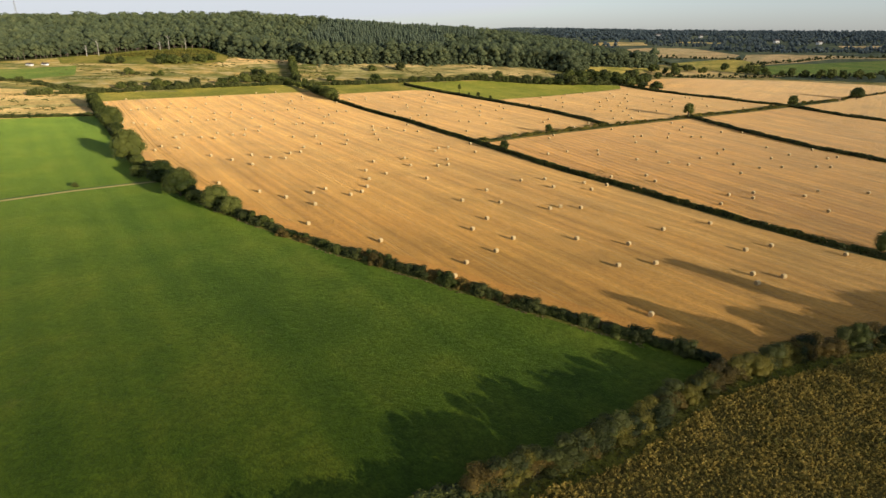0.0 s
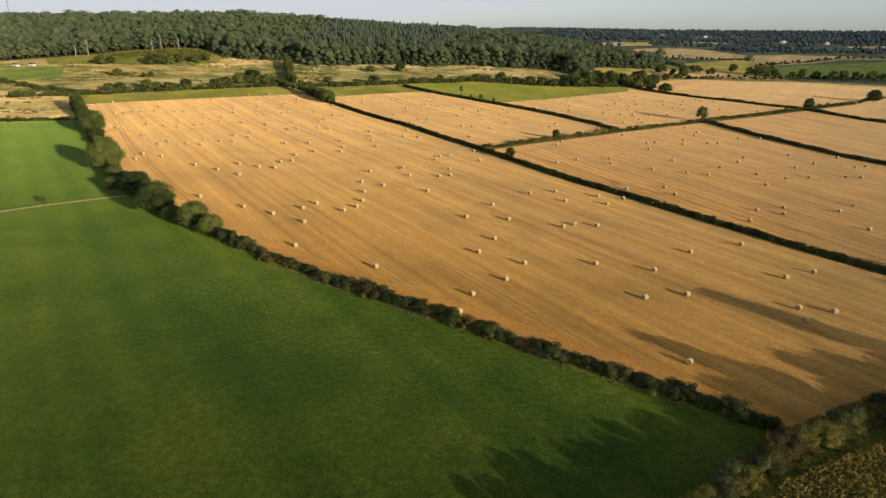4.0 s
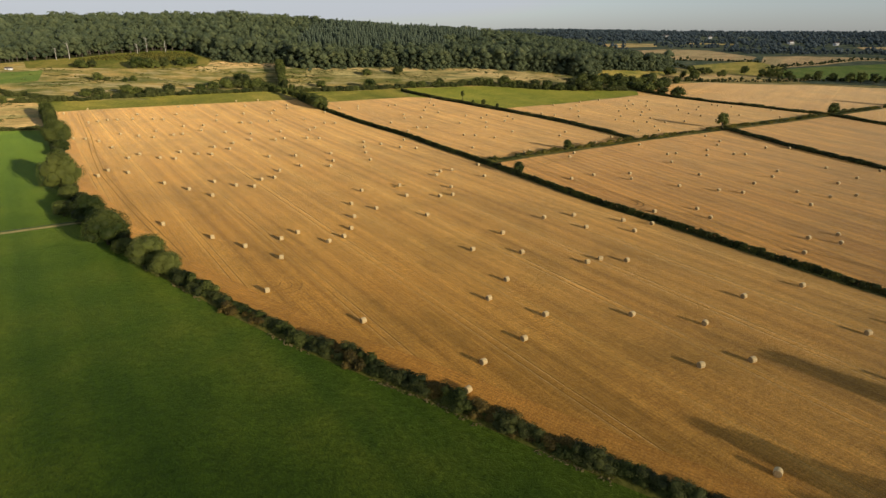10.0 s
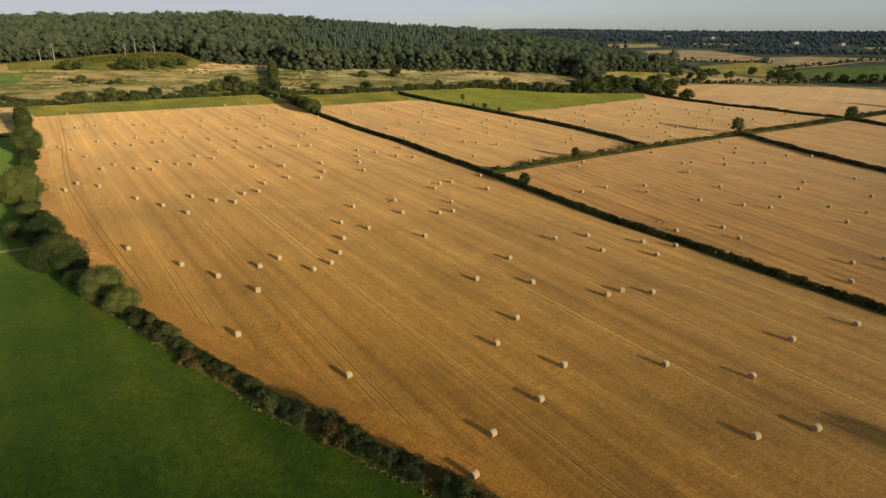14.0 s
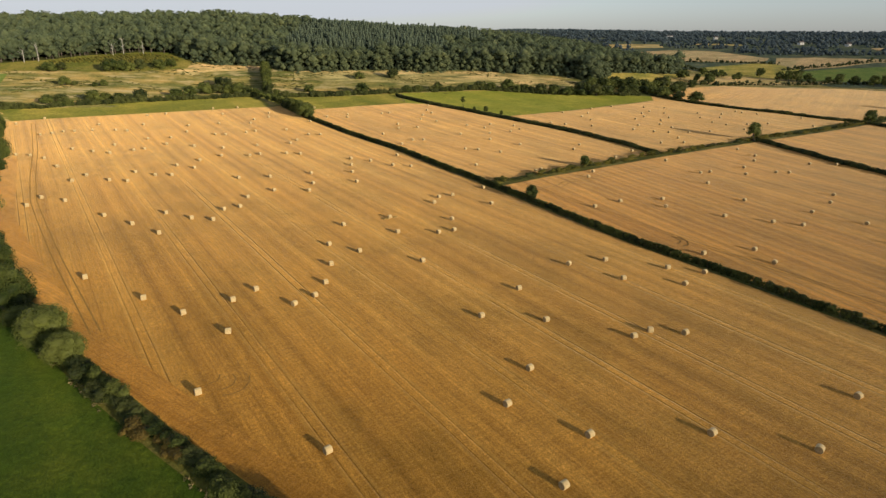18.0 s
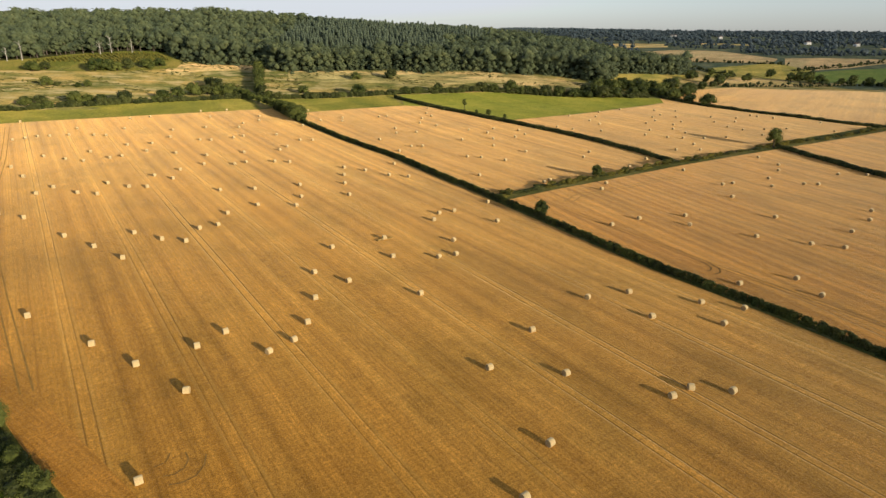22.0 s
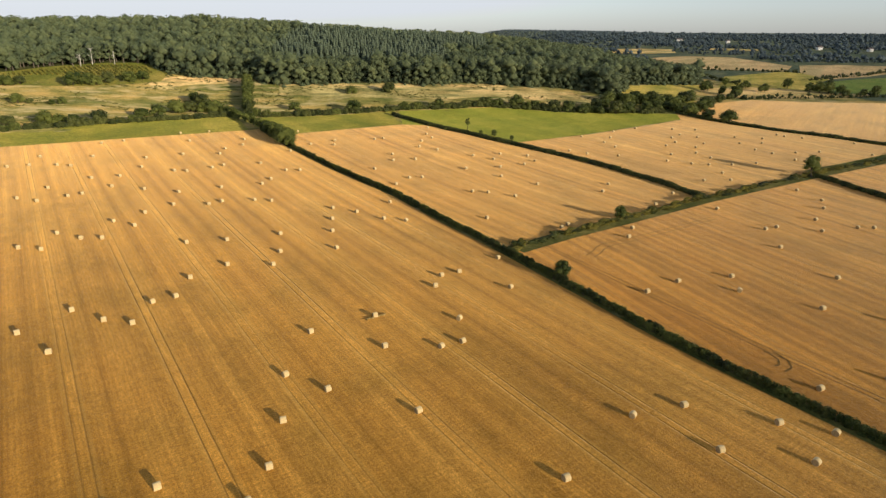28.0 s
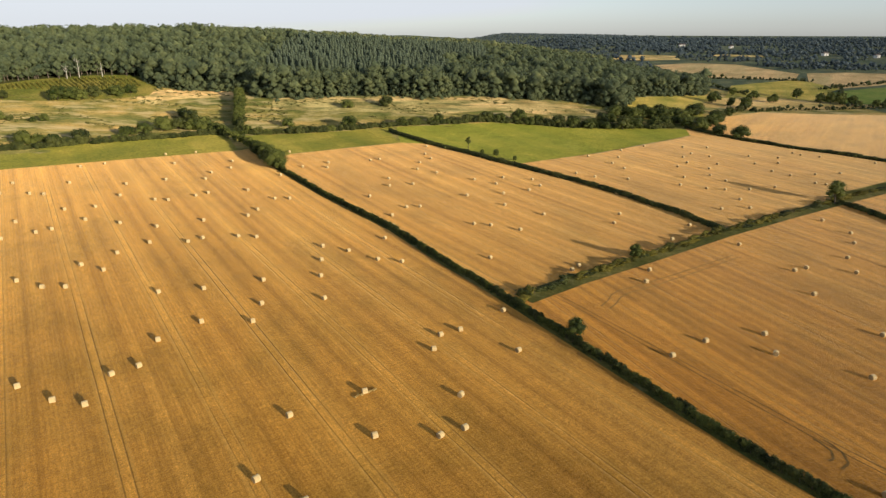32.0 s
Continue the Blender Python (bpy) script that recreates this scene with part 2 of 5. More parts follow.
M_DRY_VERGE = grass_material("dry_verge", (0.06, 0.07, 0.02), (0.10, 0.10, 0.028), (0.17, 0.15, 0.05), ROWS_TURN, 0.3, (0.30, 0.25, 0.12), bare_at=0.56, bare_most=0.6)
M_ROUGH = grass_material("rough_pasture", (0.11, 0.12, 0.035), (0.19, 0.175, 0.058), (0.30, 0.24, 0.09), radians(84), 1.0, (0.47, 0.365, 0.185), 0.0, (0.45, 1.1, 1.0), 0.5, 0.7)
M_PATCHY = grass_material("bleached_bank", (0.24, 0.19, 0.08), (0.43, 0.325, 0.15), (0.56, 0.42, 0.21), radians(80), 0.8, (0.10, 0.11, 0.035), 0.0, (0.4, 1.2, 1.0), 0.5, 0.85)
M_TAN = grass_material("dry_pasture", (0.32, 0.25, 0.10), (0.46, 0.35, 0.15), (0.56, 0.43, 0.20), radians(70), 0.7, (0.16, 0.145, 0.045))
M_PATH = plain_material("trodden_path", (0.24, 0.20, 0.08), (0.38, 0.31, 0.13), 0.8)
M_SOIL = plain_material("crop_soil", (0.13, 0.105, 0.032), (0.22, 0.175, 0.05), 0.9, 0.9, 0.6)
M_BARK = plain_material("bark", (0.07, 0.055, 0.04), (0.15, 0.12, 0.09), 4.0)
M_PALE_BARK = plain_material("pale_bark", (0.36, 0.33, 0.28), (0.55, 0.52, 0.46), 2.0)
M_STEM = plain_material("brown_stems", (0.13, 0.10, 0.08), (0.24, 0.20, 0.16), 1.0)
M_HEDGE = leaf_material("hedge_leaves", (0.019, 0.030, 0.008), (0.112, 0.120, 0.030), 0.25, 0.08)
M_HEDGE_RUST = leaf_material("rusty_hedge_leaves", (0.034, 0.032, 0.009), (0.20, 0.135, 0.03), 0.3, 0.1)
M_OAK = leaf_material("oak_leaves", (0.026, 0.042, 0.008), (0.15, 0.165, 0.036), 0.15, 0.14)
# hill wood greens are lifted and slightly blued in place of air haze
M_WOOD = leaf_material("hazed_wood_leaves", (0.044, 0.066, 0.040), (0.138, 0.162, 0.070), 0.08, 0.12, (0.21, 0.21, 0.085), 0.14)
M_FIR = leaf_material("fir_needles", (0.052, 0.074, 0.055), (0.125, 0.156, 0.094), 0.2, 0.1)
# distance haze is put into the far leaves' colour: paler and bluer
M_FAR = leaf_material("hazed_far_leaves", (0.062, 0.088, 0.100), (0.125, 0.156, 0.155), 0.02, 0.1)
M_WEED = leaf_material("weeds", (0.11, 0.12, 0.03), (0.24, 0.215, 0.07), 0.05, 0.2)
M_DRY = leaf_material("dry_grass", (0.16, 0.125, 0.05), (0.42, 0.32, 0.14), 0.2, 0.2)
M_BANK = leaf_material("bank_shrub_leaves", (0.035, 0.045, 0.009), (0.26, 0.215, 0.036), 0.25, 0.12)
# floor of the far woods, its greens greyed to a hazy mid tone
M_FLOOR = grass_material("woodland_floor", (0.055, 0.075, 0.05), (0.075, 0.095, 0.06), (0.12, 0.13, 0.075), 0.4, 0.3, (0.12, 0.11, 0.05))
# a darker floor, so no pale ground shows between the stems
M_DARK_FLOOR = grass_material("dark_wood_floor", (0.022, 0.026, 0.012), (0.035, 0.04, 0.016), (0.06, 0.06, 0.025), 0.4, 0.3, (0.07, 0.055, 0.03))
M_CROP = leaf_material("crop_leaves", (0.11, 0.105, 0.020), (0.45, 0.325, 0.07), 0.12, 0.25, flutter=0.7)


# ---- the lie of the land ----
def soft_end(v, edge, reach):
    over = np.maximum(np.abs(v) - edge, 0)
    return np.sign(v) * (np.minimum(np.abs(v), edge) + reach * (1 - np.exp(-over / reach)))


def smooth(v, a, b):
    t = np.clip((v - a) / (b - a), 0, 1)
    return t * t * (3 - 2 * t)


def land(x, y):
    x, y = np.asarray(x, float), np.asarray(y, float)
    fields = -0.0175 * soft_end(x, 520, 300) + 0.0179 * y + 0.3
    slope = -0.02435 * soft_end(x, 520, 300) + 0.0078 * np.clip(x, 0, 750) + 0.02838 * (soft_end(y, 900, 300) - 100) + 0.6
    slope = slope + 4 * smooth(-x, 180, 300) * smooth(y, 530, 610)
    z = fields + (slope - fields) * smooth(y, 400, 600)
    crest = np.interp(x, [-1500, -900, -500, -280, -158, -70, 40, 150, 230, 300, 400], [61, 65, 68, 71, 65, 59, 55, 45, 33, 21, 12])
    t = np.clip((y - 605) / 300, 0, 1)
    climb = np.where(t < 0.2, t * t * 2.5, t - 0.1) / 0.9
    z = z + np.maximum(crest - z, 0) * climb * smooth(-x, -420, -120) * (1 - 0.3 * smooth(y, 1000, 2500))
    r = np.hypot(x, y)
    rise = 0.046 * np.maximum(r - 900, 0)
    z = z + 11 * smooth(r, 1300, 2600) * smooth(x, -500, -200) * (1 - smooth(x, 120, 420))
    return z + 46 * (1 - np.exp(-rise / 46)) * 1.25 * smooth(x, 120, 420)


def ground_z(x, y):
    return float(land(x, y))


# ---- mesh helpers ----
def fast_mesh(name, verts, faces, mats, soft=False):
    """A mesh from arrays of corners and of faces with equal corner counts; mats: a material, or several with an index per face block."""
    verts, faces = np.asarray(verts, np.float32), np.asarray(faces, np.int32)
    me = bpy.data.meshes.new(name)
    me.vertices.add(len(verts))
    me.vertices.foreach_set("co", verts.ravel())
    k = faces.shape[1]
    me.loops.add(faces.size)
    me.loops.foreach_set("vertex_index", faces.ravel())
    me.polygons.add(len(faces))
    me.polygons.foreach_set("loop_start", np.arange(0, faces.size, k, dtype=np.int32))
    me.polygons.foreach_set("loop_total", np.full(len(faces), k, np.int32))
    if soft:
        me.polygons.foreach_set("use_smooth", np.ones(len(faces), bool))
    me.update(calc_edges=True)
    me.materials.append(mats)
    return me


def part(name, data, parent, label=""):
    ob = new(name, data)
    ob.parent = parent
    return tagged(ob, label)


def sample_line(line, step):
    """Points at even steps along a broken line, with the heading at each."""
    line = np.asarray(line, float)
    seg = np.diff(line, axis=0)
    length = np.hypot(seg[:, 0], seg[:, 1])
    run = np.r_[0, np.cumsum(length)]
    s = np.arange(step / 2, run[-1], step)
    x, y = np.interp(s, run, line[:, 0]), np.interp(s, run, line[:, 1])
    k = np.clip(np.searchsorted(run, s) - 1, 0, len(seg) - 1)
    return x, y, np.arctan2(seg[k, 1], seg[k, 0])


def inside(x, y, poly):
    x, y = np.asarray(x), np.asarray(y)
    hit = np.zeros(x.shape, bool)
    for (x1, y1), (x2, y2) in zip(poly, poly[1:] + poly[:1]):
        cross = ((y1 > y) != (y2 > y)) & (x < (x2 - x1) * (y - y1) / ((y2 - y1) or 1e-9) + x1)
        hit ^= cross
    return hit


def sheet(name, poly, lift, mat, label, category, cell=12.0):
    """A field: a polygon cut into cells and laid on the land."""
    bm = bmesh.new()
    face = bm.faces.new([bm.verts.new((x, y, 0)) for x, y in poly])
    xs, ys = [p[0] for p in poly], [p[1] for p in poly]
    for k in range(1, int((max(xs) - min(xs)) / cell) + 1):
        bmesh.ops.bisect_plane(bm, geom=bm.verts[:] + bm.edges[:] + bm.faces[:], plane_co=(min(xs) + k * cell, 0, 0), plane_no=(1, 0, 0))
    for k in range(1, int((max(ys) - min(ys)) / cell) + 1):
        bmesh.ops.bisect_plane(bm, geom=bm.verts[:] + bm.edges[:] + bm.faces[:], plane_co=(0, min(ys) + k * cell, 0), plane_no=(0, 1, 0))
    for v in bm.verts:
        v.co.z = ground_z(v.co.x, v.co.y) + lift
    bmesh.ops.recalc_face_normals(bm, faces=bm.faces[:])
    if bm.faces[:] and sum(f.normal.z for f in bm.faces) < 0:
        bmesh.ops.reverse_faces(bm, faces=bm.faces[:])
    me = bpy.data.meshes.new(name)
    bm.to_mesh(me)
    bm.free()
    me.materials.append(mat)
    return tagged(new(name, me), label, category, kind="structure")


# ---- ground: one sheet to the horizon, finer near the fields ----
def ground_sheet():
    a = np.r_[np.arange(-4800, -1000, 190), np.arange(-1000, -620, 38), np.arange(-620, 900, 14), np.arange(900, 1100, 40), np.arange(1100, 4900, 190)]
    b = np.r_[np.arange(-3600, -200, 200), np.arange(-200, 560, 30), np.arange(560, 1400, 14), np.arange(1400, 1500, 33), np.arange(1500, 4900, 170)]
    gx, gy = np.meshgrid(a, b)
    v = np.stack([gx.ravel(), gy.ravel(), land(gx, gy).ravel()], 1)
    w = len(a)
    q = (np.arange(len(b) - 1)[:, None] * w + np.arange(w - 1)[None, :]).ravel()
    f = np.stack([q, q + 1, q + w + 1, q + w], 1)
    me = fast_mesh("ground", v, f, M_ROUGH)
    me.materials.append(M_FLOOR)   # the far hills lie under woods
    mid = v[f].mean(1)
    me.polygons.foreach_set("material_index", ((mid[:, 1] > 960 - 0.1 * mid[:, 0]) & (mid[:, 1] > 0)).astype(np.int32))
    tagged(new("ground", me), "rough dry grassland rolling away to the wooded hills", "ground", kind="structure")


ground_sheet()

# field corners and hedge lines, shared by fields and hedges
WEST = [(-265.2, 474.5), (-249.7, 446.8), (-205.8, 380.3), (-148.8, 290.7), (-104.9, 238.2), (-78.9, 213.0), (-68.9, 203.9), (-47.1, 185.8), (-27.3, 170.8), (-13.6, 161.8), (-3.9, 155.7), (9.8, 145.8), (22.5, 136.9), (35.1, 128.9), (45.8, 122.0), (56.5, 114.0)]
SOUTH = [(-92.7, 32.4), (-38.4, 53.7), (6.1, 74.9), (14.7, 79.0), (24.3, 84.0), (36.0, 91.9), (50.6, 104.0), (66.2, 112.0), (80.8, 117.9), (100.5, 125.0), (137.7, 139.2), (169.8, 150.7)]
LONG = [(-140.2, 585.9), (-117.1, 555.4), (-86.2, 506.4), (-56.0, 463.6), (-22.1, 419.4), (-0.5, 382.8), (12.7, 362.4), (18.7, 352.5), (31.4, 331.0), (40.5, 315.5), (50.0, 299.3), (59.4, 284.4), (76.5, 260.5), (95.5, 232.0), (110.5, 210.0), (127.8, 187.0), (147.8, 166.5), (169.8, 150.7)]
NEXT = [(-39.3, 620.4), (-11.2, 582.6), (15.0, 554.6), (37.3, 530.3), (65.0, 501.0), (85.7, 473.9), (102.2, 446.8), (111.3, 426.0)]
CROSS = [(19.8, 356.0), (41.0, 373.0), (66.4, 391.1), (111.3, 423.9), (148.8, 448.5), (187.8, 473.1), (249.3, 509.5), (294.2, 537.7), (363.7, 581.3), (456.7, 651.2)]
UPPER = [(181.0, 652.7), (207.2, 616.6), (227.5, 592.6), (254.5, 570.4), (275.4, 549.2), (294.2, 537.7)]
EAST = [(186.9, 469.2), (201.3, 410.8), (217.3, 359.8), (236.0, 324.4), (262.5, 278.6)]
OUTER = [(295.5, 534.2), (317.8, 490.5), (337.5, 470.1), (357.2, 436.5)]
HEAD = [(-265.2, 474.5), (-235.7, 492.0), (-189.7, 515.8), (-123.2, 549.9)]
BROOK = [(-327.6, 496.5), (-258.5, 527.6), (-211.2, 558.8), (-151.0, 593.2), (-102.7, 604.7), (-37.4, 637.8), (36.5, 656.5), (90.4, 645.8), (171.1, 650.6)]

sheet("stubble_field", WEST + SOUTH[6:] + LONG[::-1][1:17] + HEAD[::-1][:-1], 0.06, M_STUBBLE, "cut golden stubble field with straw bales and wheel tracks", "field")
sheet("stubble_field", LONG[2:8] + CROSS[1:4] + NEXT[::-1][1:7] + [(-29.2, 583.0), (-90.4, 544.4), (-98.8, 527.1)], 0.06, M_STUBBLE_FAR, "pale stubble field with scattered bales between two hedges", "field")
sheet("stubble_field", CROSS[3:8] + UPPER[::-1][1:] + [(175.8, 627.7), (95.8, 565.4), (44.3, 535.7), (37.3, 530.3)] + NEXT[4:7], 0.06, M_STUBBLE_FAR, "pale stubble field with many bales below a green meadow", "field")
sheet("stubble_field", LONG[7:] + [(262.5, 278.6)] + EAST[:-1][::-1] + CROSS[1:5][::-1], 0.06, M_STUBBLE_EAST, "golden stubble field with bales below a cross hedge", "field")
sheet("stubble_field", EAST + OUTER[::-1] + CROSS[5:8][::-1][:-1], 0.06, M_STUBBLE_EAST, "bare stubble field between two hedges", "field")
sheet("stubble_field", [(181.0, 655.8), (220.4, 692.4), (285.9, 748.6), (417.5, 758.4), (516.3, 722.5), (456.7, 651.2)] + CROSS[7:9][::-1] + UPPER[1:-1][::-1], 0.06, M_STUBBLE_PLAIN, "bare pale stubble field on the far slope", "field")
sheet("stubble_field", OUTER + [(556.8, 562.2)] + CROSS[7:10][::-1], 0.06, M_STUBBLE_PLAIN, "bare stubble field beyond the far hedge", "field")
sheet("meadow", [(-609.2, 557.8), (-332.2, 375.2), (-230.8, 418.9)] + WEST[2:] + SOUTH[:7][::-1] + [(-420, -120)], 0.05, M_MEADOW, "deep green grass meadow beside the west hedge", "meadow")
sheet("dry_pasture", [(-488.9, 596.9), (-297.9, 519.0), (-258.7, 475.1), (-230.8, 421.0), (-332.2, 377.2), (-609.2, 559.8)], 0.05, M_TAN, "dry straw-coloured pasture with weedy patches", "pasture")
sheet("grass_strip", HEAD + [(-140.2, 584.9)] + BROOK[1:4][::-1] + [(-298.8, 512.4)], 0.05, M_STRIP, "mown green grass strip along the head of the field", "grass")
sheet("grass_strip", [(-98.8, 528.9), (-90.4, 545.3), (-29.2, 584.0), (-39.3, 618.4), (-37.3, 634.7), (-102.7, 601.8), (-140.2, 588.7), (-117.1, 555.4)], 0.05, M_STRIP, "mown green grass strip along the head of the field", "grass")
sheet("green_meadow", [(-29.2, 584.0), (15.0, 556.4), (39.3, 532.1), (95.7, 567.3), (175.8, 629.8), (182.9, 648.3), (171.0, 648.6), (90.4, 643.8), (36.5, 654.4), (-35.3, 634.8)], 0.05, M_CLOVER, "bright green grass meadow in a corner of the fields", "meadow")
sheet("crop_field", [(-92.7, 28.4), (-38.4, 49.7), (8.0, 71.0), (26.3, 80.0), (52.5, 100.0), (68.1, 108.0), (102.4, 120.9), (169.8, 146.5), (297.8, 58.6), (200, -200), (-100, -200)], 0.04, M_SOIL, "brown soil under a ripening row crop", "field")


def ribbon(name, line, width, lift, mat, label, category, step=4.0):
    x, y, h = sample_line(line, step)
    nx, ny = -np.sin(h) * width / 2, np.cos(h) * width / 2
    v = np.concatenate([np.stack([x + nx, y + ny, land(x + nx, y + ny) + lift], 1), np.stack([x - nx, y - ny, land(x - nx, y - ny) + lift], 1)])
    k = np.arange(len(x) - 1)
    tagged(new(name, fast_mesh(name, v, np.stack([k, k + len(x), k + len(x) + 1, k + 1], 1), mat)), label, category, kind="structure")


ribbon("path", [(-117.1, 252.5), (-124.8, 247.3), (-145.0, 233.5), (-163.1, 217.7), (-227.3, 168.9), (-297.3, 116.9)], 2.0, 0.1, M_PATH, "narrow trodden path across the meadow", "path")
ribbon("ditch_edge", [(-120.1, 252.5), (-126.8, 248.3), (-147.0, 234.5), (-165.3, 218.9), (-229.3, 169.9), (-299.3, 117.9)], 0.8, 0.12, M_FLOOR, "dark rough grass edge beside the trodden path", "grass")


# ---- foliage ----
def icosphere(level):
    bm = bmesh.new()
    bmesh.ops.create_icosphere(bm, subdivisions=level, radius=1)
    v = np.array([p.co[:] for p in bm.verts])
    f = np.array([[p.index for p in q.verts] for q in bm.faces])
    bm.free()
    return v, f


ICO = {1: icosphere(1), 2: icosphere(2), 0: (np.array([(1, 0, 0), (-1, 0, 0), (0, 1, 0), (0, -1, 0), (0, 0, 1), (0, 0, -1)], float), np.array([(0, 2, 4), (2, 1, 4), (1, 3, 4), (3, 0, 4), (2, 0, 5), (1, 2, 5), (3, 1, 5), (0, 3, 5)]))}


def leaf_quads(rng, lobes, count, size, flat=0.8, low=-0.5, hug=(0.78, 0.34), ruffle=0.45, core=0.74, level=1, pith=True):
    """Leaf clumps as small bent quads spread over the lobes (x, y, z, radius), plus a dark core in each lobe."""
    lobes = np.asarray(lobes, float)
    area = lobes[:, 3] ** 2
    k = rng.choice(len(lobes), count, p=area / area.sum())
    d = rng.normal(size=(count, 3))
    d /= np.linalg.norm(d, axis=1)[:, None]
    d[:, 2] = np.where(d[:, 2] < low, -d[:, 2], d[:, 2])
    p = lobes[k, :3] + d * lobes[k, 3:] * (hug[0] + hug[1] * rng.random((count, 1))) * np.array([1, 1, flat])
    nrm = d + ruffle * rng.normal(size=(count, 3))
    nrm /= np.linalg.norm(nrm, axis=1)[:, None]
    a = np.cross(nrm, rng.normal(size=(count, 3)))
    a /= np.linalg.norm(a, axis=1)[:, None] + 1e-9
    c = np.cross(nrm, a)
    s = size * (0.55 + 0.8 * rng.random((count, 1)))
    tip = 0.25 * s * nrm * rng.normal(size=(count, 1))
    v = np.stack([p - a * s * 0.62, p - c * s * 0.45 + tip, p + a * s * 0.62, p + c * s * 0.45 + tip], 1).reshape(-1, 3)
    f = np.arange(count * 4).reshape(-1, 4)
    tri = np.concatenate([f[:, [0, 1, 2]], f[:, [0, 2, 3]]])
    if not pith:
        return v, tri
    iv, jf = ICO[level]
    dent = 1 + 0.12 * rng.normal(size=(len(lobes), len(iv), 1))
    core_v = (iv[None] * dent * np.array([1, 1, flat]) * lobes[:, None, 3:] * core + lobes[:, None, :3]).reshape(-1, 3)
    core_f = (jf[None] + np.arange(len(lobes))[:, None, None] * len(iv)).reshape(-1, 3) + len(v)
    return np.concatenate([v, core_v]), np.concatenate([tri, core_f])


def stem_mesh(name, rods, mat, sides=6):
    """Tapered round rods: (from, to, radius at each end)."""
    vs, fs, base = [], [], 0
    for p, q, r1, r2 in rods:
        p, q = np.array(p, float), np.array(q, float)
        d = (q - p) / (np.linalg.norm(q - p) + 1e-9)
        a = np.cross(d, [0.3, 0.9, 0.2])
        a /= np.linalg.norm(a)
        c = np.cross(d, a)
        w = np.arange(sides) * 2 * np.pi / sides
        ring = np.cos(w)[:, None] * a + np.sin(w)[:, None] * c
        vs += [p + ring * r1, q + ring * r2]
        i = np.arange(sides)
        fs.append(np.stack([i, (i + 1) % sides, (i + 1) % sides + sides, i + sides], 1) + base)
        base += 2 * sides
    return fast_mesh(name, np.concatenate(vs), np.concatenate(fs), mat)


def shrub_template(name, seed, length, height, width, count, size, mat, clipped=False):
    rng = np.random.default_rng(seed)
    n = max(4, int(length * 1.7))
    lobes = []
    for k in range(n):
        r = width * (0.28 + 0.2 * rng.random())
        top = height * (0.93 + 0.09 * rng.random() if clipped else 0.62 + 0.42 * rng.random())
        x = (k + 0.5) / n * length - length / 2 + rng.normal() * 0.25
        lobes.append((x, rng.normal() * width * 0.14, max(top - r * 0.8, r * 0.5), r))
        lobes.append((x + rng.normal() * 0.2, rng.normal() * width * 0.2, r * 0.55, r * 0.95))
        if clipped:   # a trimmed hedge is closed from top to bottom
            lobes.append((x + rng.normal() * 0.2, rng.normal() * width * 0.1, height * 0.48, r))
    v, f = leaf_quads(rng, lobes, count, size, 0.9, -0.35)
    return fast_mesh(name, v, f, mat)


def tree_shape(rng, height, spread, lobes_n, trunk_r, lift=0.24):
    """Trunk and limb rods, and the crown's lobes."""
    lobes, rods = [], []
    fork = height * (lift + 0.08)
    lean = rng.normal(size=2) * height * 0.02
    rods.append(((0, 0, -0.4), (lean[0], lean[1], fork), trunk_r * 1.25, trunk_r * 0.8))
    rods.append(((lean[0], lean[1], fork), (lean[0] * 2, lean[1] * 2, height * 0.78), trunk_r * 0.75, trunk_r * 0.2))
    for k in range(lobes_n):
        w = k * 2.4 + rng.random() * 0.9
        t = (k + 0.5) / lobes_n
        z = height * (lift + 0.13 + (0.80 - lift) * t ** 0.85)
        ring = spread * (0.5 * np.sqrt(max(0.02, 1 - (t * 1.02 - 0.3) ** 2 / 0.52))) * (0.42 + 0.22 * rng.random())
        r = spread * (0.19 + 0.09 * rng.random()) * (1.12 - 0.35 * t)
        x, y = lean[0] + np.cos(w) * ring, lean[1] + np.sin(w) * ring
        lobes.append((x, y, min(z, height - r * 0.75), r))
        rods.append(((lean[0], lean[1], fork * (0.8 + 0.5 * t)), (x, y, z), trunk_r * 0.38, trunk_r * 0.1))
    lobes.append((lean[0], lean[1], height * 0.6, spread * 0.3))
    return lobes, rods


def tree_template(seed, height, spread, lobes_n, count, size, mat, trunk_r=0.35, lift=0.2):
    rng = np.random.default_rng(seed)
    lobes, rods = tree_shape(rng, height, spread, lobes_n, trunk_r, lift)
    v, f = leaf_quads(rng, lobes, count, size, 0.85, -0.6)
    return stem_mesh("trunk", rods, M_BARK), fast_mesh("crown", v, f, mat)


def tree(template, x, y, label, scale=1.0, squash=1.0, turn=0.0, group="", name="tree"):
    trunk, crown = template
    ob = tagged(new(name, trunk), label, "tree", group)
    ob.matrix_world = pose(x, y, ground_z(x, y), 0, 0, turn) @ Matrix.Diagonal((scale, scale, scale * squash, 1))
    part("crown", crown, ob)
    return ob


NEAR_SHRUBS = [shrub_template("shrub", 100 + k, 4.2, 2.6 + 0.35 * (k % 3), 2.8, 2600, 0.20, (M_OAK, M_HEDGE_RUST, M_HEDGE, M_OAK, M_HEDGE, M_OAK)[k]) for k in range(6)]
TALL_SHRUBS = [shrub_template("shrub", 130 + k, 4.6, 4.2 + 0.5 * (k % 3), 3.4, 5000, 0.17, (M_HEDGE_RUST, M_BANK, M_HEDGE)[k % 3]) for k in range(6)]
FAR_SHRUBS = [shrub_template("shrub", 160 + k, 5.0, 2.1 + 0.1 * (k % 3), 2.9, 700, 0.30, M_HEDGE, True) for k in range(5)]
